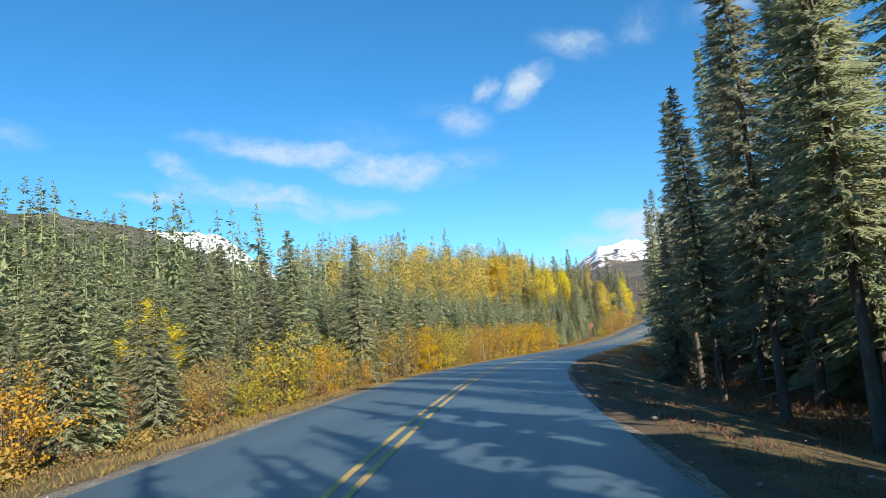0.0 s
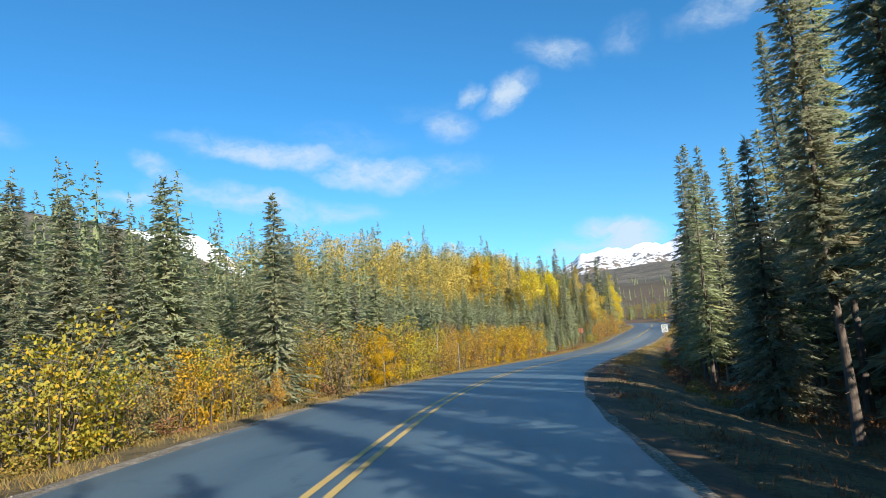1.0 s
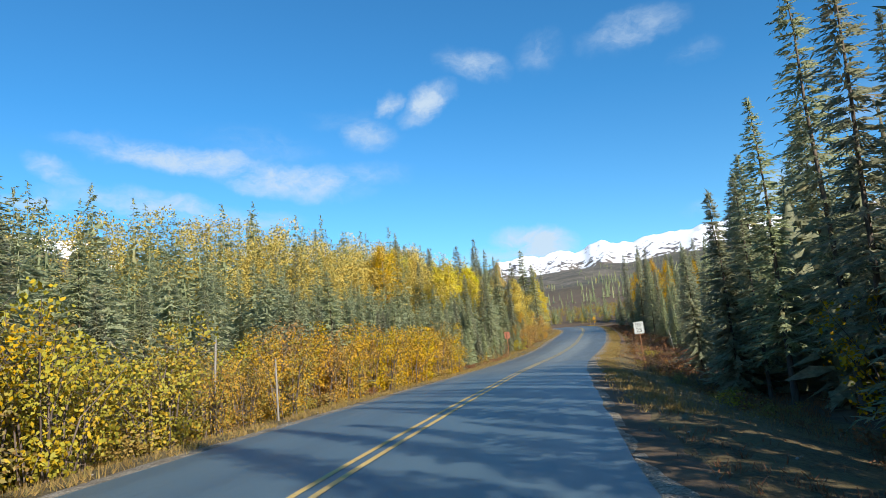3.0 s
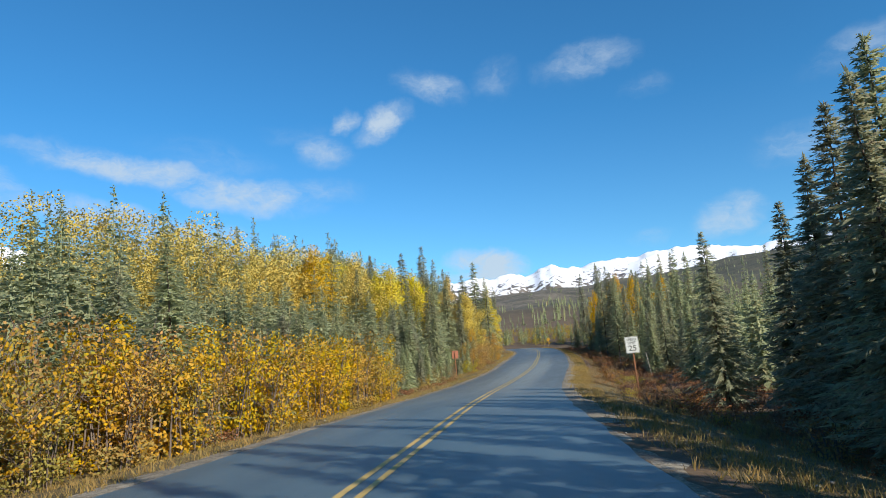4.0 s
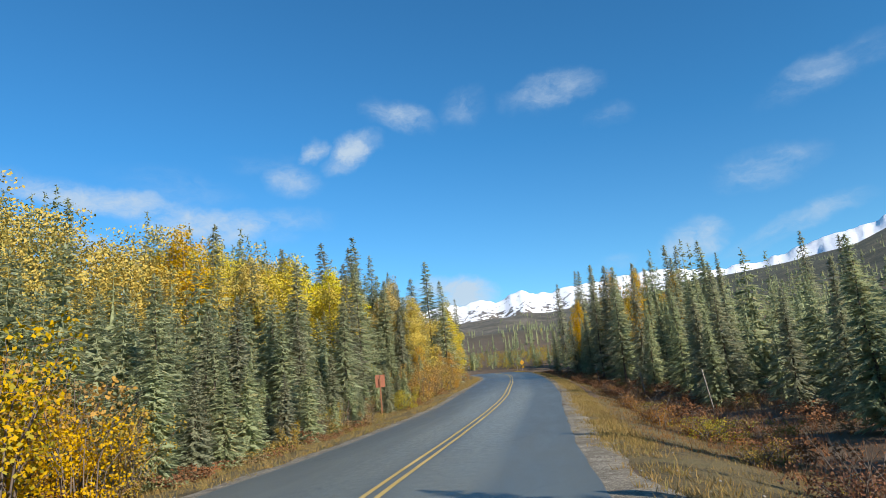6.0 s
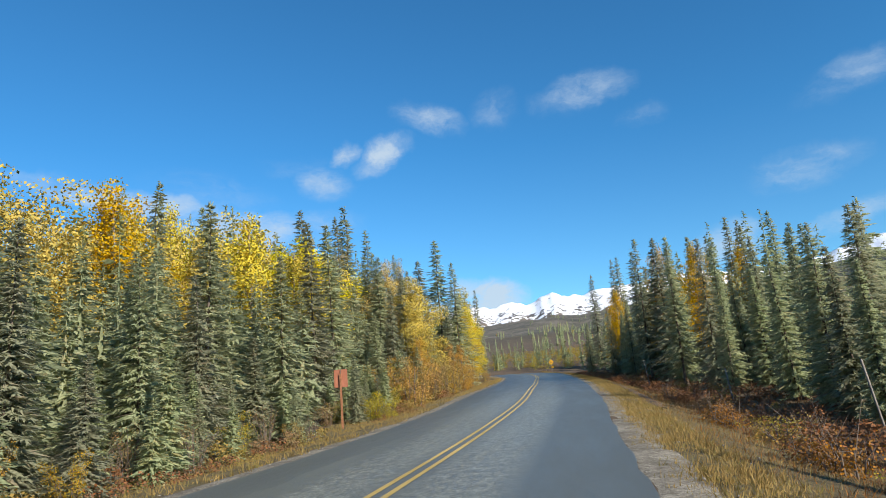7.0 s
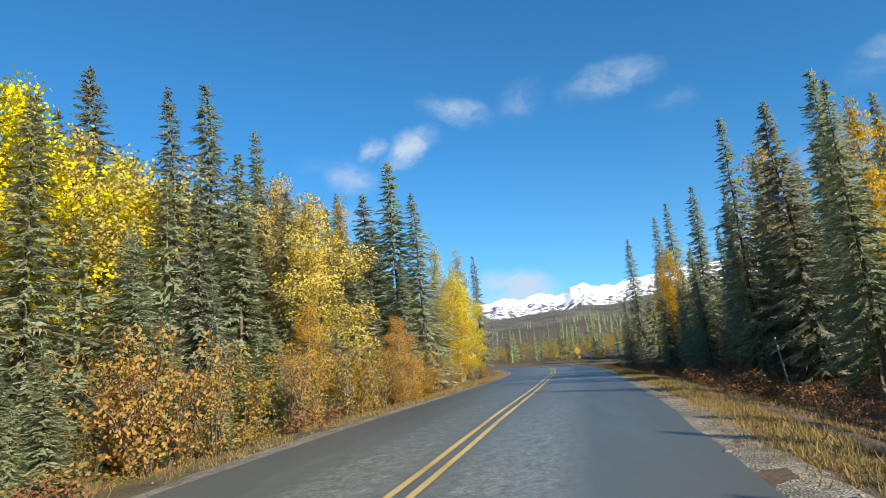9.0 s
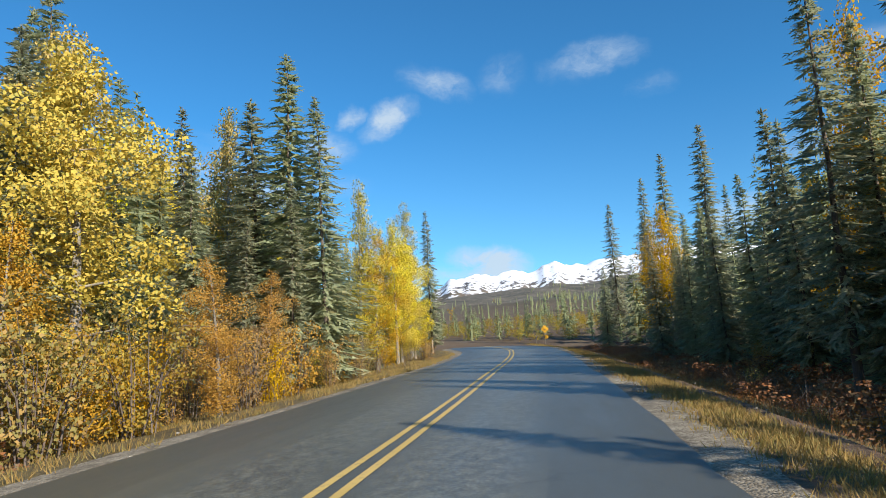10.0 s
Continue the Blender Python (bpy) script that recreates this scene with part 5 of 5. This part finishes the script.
def channel_post(parent, height, label, mat=M_RUST, wide=0.055):
    """A steel U-channel post with bolt holes hinted by small bolts."""
    bm = bmesh.new()
    box(bm, 0, 0.03, height / 2 - 0.25, wide * 0.55, 0.008, height + 0.5, 0.002)
    box(bm, -wide * 0.4, 0.045, height / 2 - 0.25, 0.007, 0.03, height + 0.5)
    box(bm, wide * 0.4, 0.045, height / 2 - 0.25, 0.007, 0.03, height + 0.5)
    box(bm, -wide * 0.55, 0.06, height / 2 - 0.25, wide * 0.3, 0.006, height + 0.5)
    box(bm, wide * 0.55, 0.06, height / 2 - 0.25, wide * 0.3, 0.006, height + 0.5)
    return part("post", bm, mat, parent, label)


def speed_limit_sign(x, y, top, turn, lean):
    base = float(land(x, y)[0])
    root = tagged(new("speed_limit_sign"), "white speed limit sign on a leaning rusty steel post", "road sign")
    h = top - base
    channel_post(root, h - 0.05, "rusty brown steel post")
    c = h - 0.381
    panel = part("panel", plate(0.61, 0.762, 0.04, 0.004, y=0.012), M_SIGN_WHITE, root, "white rounded sign plate")
    panel.location.z = c
    edge = part("border", plate(0.585, 0.737, 0.035, 0.002, inner=0.014, y=0.0085), M_SIGN_BLACK, panel, "thin black border")
    edge.location.z = 0
    words("SPEED", 0.165, 0, 0.0085, 0.235, panel, 0.94, 0.0)
    words("LIMIT", 0.165, 0, 0.0085, 0.085, panel, 0.94, 0.0)
    words("25", 0.36, 0, 0.0085, -0.165, panel, 1.06, 0.003)
    for dz in (-0.3, 0.3):
        bm = bmesh.new()
        bmesh.ops.create_cone(bm, cap_ends=True, segments=8, radius1=0.011, radius2=0.008, depth=0.008, matrix=pose(0, 0.006, dz, 90, 0, 0))
        part("bolt", bm, M_RUST, panel)
    root.matrix_basis = pose(x, y, base, 0, lean, turn)


def brown_sign(x, y, top, turn):
    base = float(land(x, y)[0])
    root = tagged(new("brown_sign_back"), "brown rectangular sign seen from behind on a red-brown post", "road sign")
    h = top - base
    bm = bmesh.new()
    box(bm, 0, 0.02, h / 2 - 0.45, 0.085, 0.085, h + 0.5, 0.008)
    part("post", bm, M_RUST, root, "red-brown painted post")
    p = part("panel", plate(0.62, 0.78, 0.03, 0.012, y=0.066), M_BROWN, root, "red-brown painted panel")
    p.location.z = h - 0.40
    bm = bmesh.new()
    box(bm, 0, 0.05, h - 0.40, 0.03, 0.025, 0.72, 0.003)
    part("stiffener", bm, M_SIGN_BLACK, root, "dark metal stiffener")
    root.matrix_basis = pose(x, y, base, 0, 0, turn)


def warning_sign(x, y, mid, turn):
    base = float(land(x, y)[0])
    root = tagged(new("warning_sign"), "yellow diamond warning sign on two pale posts beyond the bend", "road sign")
    h = mid - base
    for dx in (-0.95, 0.0):
        bm = bmesh.new()
        box(bm, dx, 0.03, (h if dx == 0 else 1.3) / 2 - 0.2, 0.10, 0.10, (h if dx == 0 else 1.3) + 0.4, 0.01)
        part("post", bm, M_WOOD, root, "pale wooden post")
    p = part("panel", plate(0.64, 0.64, 0.05, 0.004, y=-0.03), M_YELLOW, root, "yellow-orange diamond plate")
    p.matrix_basis = pose(0, 0, h + 0.1, 0, 45, 0)
    part("border", plate(0.60, 0.60, 0.045, 0.002, inner=0.016, y=-0.0335), M_SIGN_BLACK, p, "thin black border")
    bm = bmesh.new()
    for k in range(5):
        box(bm, -0.02 + 0.03 * k, -0.0325, -0.14 + 0.06 * k, 0.06, 0.002, 0.07)
    part("symbol", bm, M_SIGN_BLACK, p, "black bend mark")
    q = part("plaque", plate(0.38, 0.38, 0.03, 0.004, y=-0.03), M_YELLOW, root, "small yellow square plaque")
    q.location = (0.12, 0, h - 0.72)
    root.matrix_basis = pose(x, y, base, 0, 0, turn)


def stake(x, y, height, radius, mat, label, lean=0.0, tip=0.0, category="post"):
    """A thin pole or short post: round, tapered, with a chamfered top and a band."""
    base = float(land(x, y)[0])
    root = tagged(new("marker_post"), label, category, "roadside posts")
    v, f = tube([(0, 0, -0.3), (0, 0, height * 0.5), (0, 0, height - radius), (0, 0, height), (0, 0, height + 0.001)], [radius * 1.1, radius, radius * (1 - tip), radius * 0.6 * (1 - tip), 0.001], 8)
    child("shaft", mesh_of("shaft", v, f, mat), root)
    v, f = tube([(0, 0, height * 0.90), (0, 0, height * 0.9 + 0.04)], [radius * 1.12, radius * 1.12], 8)
    child("collar", mesh_of("collar", v, f, M_DEAD), root)
    root.matrix_basis = pose(x, y, base, 0, lean, 0)


speed_limit_sign(26.66, 73.57, 1.63, -28, -1.5)
brown_sign(28.3, 110.9, 2.15, -24)
warning_sign(69.6, 182.1, 4.2, -20)
for x, y, h, r, lean in [(43.2, 104.2, 1.7, 0.03, -6), (51.2, 123.2, 2.0, 0.03, -7), (41.0, 95.6, 1.9, 0.03, -9), (4.4, 53.7, 2.6, 0.03, 3), (5.9, 55.6, 1.9, 0.03, 0), (33.4, 127.0, 2.4, 0.03, 1)]:
    stake(x, y, h, r, M_DEAD, "thin grey leaning marker pole beside the road", lean)
for x, y, h in [(44.6, 149.5, 1.5), (43.0, 147.3, 1.3), (54.6, 173.6, 1.4), (53.2, 171.6, 1.2), (55.6, 175.4, 1.3)]:
    stake(x, y, h, 0.075, M_WOOD, "short weathered wooden post on the verge", 0)

# bare dead stems among the trees
for k, (x, y, h, lean) in enumerate([(14.4, 37.0, 6.4, -6)]):
    q = np.random.default_rng(900 + k)
    chunks = [tube([(0, 0, -.3), (q.normal(0, .05), 0, h * .4), (q.normal(0, .1), q.normal(0, .1), h)], [0.05, 0.04, 0.01], 6)]
    for j in range(14):
        z, a, l = h * q.uniform(.25, .95), q.uniform(0, 6.28), q.uniform(.2, .6)
        chunks.append(tube([(0, 0, z), (math.cos(a) * l, math.sin(a) * l, z + q.uniform(-.15, .2))], [0.01, 0.002], 3))
    v, f = join(chunks)
    ob = tagged(new("dead_tree", mesh_of("dead_tree", v, f, M_DEAD)), "bare grey dead tree stem with twig stubs", "dead tree")
    ob.matrix_basis = pose(x, y, float(land(x, y)[0]), 0, lean, q.uniform(0, 360))

# a short pale transverse mark on the right lane
v = np.array([(41.05, 118.15, .44), (41.11, 118.28, .45), (41.93, 117.40, .42), (41.87, 117.27, .41)])
i = int(beside(41.5, 117.8)[1][0])
v[:, 2] = AXIS[i, 2] + 0.030 + 0.04 * (v[:, 1] - AXIS[i, 1])
tagged(new("road_mark", mesh_of("road_mark", v, np.array([[0, 3, 2, 1]]), M_ROCK)), "short pale transverse mark on the asphalt", "mark", kind="structure")

# stones along the shoulders
g = np.random.default_rng(5)
ball = bmesh.new()
bmesh.ops.create_icosphere(ball, subdivisions=1, radius=1.0)
bv = np.array([tuple(v.co) for v in ball.verts])
bf = np.array([[v.index for v in f.verts] for f in ball.faces])
ball.free()
chunks = []
for _ in range(1100):
    i = int(g.integers(72, UP))
    d = g.choice((g.uniform(3.7, 5.6), g.uniform(3.7, 5.6), g.uniform(-4.9, -3.9)))
    x, y = AXIS[i, 0] + RIGHTWARD[i, 0] * d + g.uniform(-.5, .5), AXIS[i, 1] + RIGHTWARD[i, 1] * d + g.uniform(-.5, .5)
    s = g.uniform(0.010, 0.032) * (2.2 if g.random() < .05 else 1)
    z = AXIS[i, 2] + (-.05 if abs(d) < 4.4 else -.12 - .22 * max(0, abs(d) - 4.8))
    chunks.append((bv * (g.uniform(.7, 1.3, (len(bv), 1))) * [s, s, s * .6] + [x, y, z], bf))
v, f = join(chunks)
tagged(new("shoulder_stones", mesh_of("shoulder_stones", v, f, M_ROCK)), "loose pale stones on the gravel shoulder", "stones", kind="stuff")
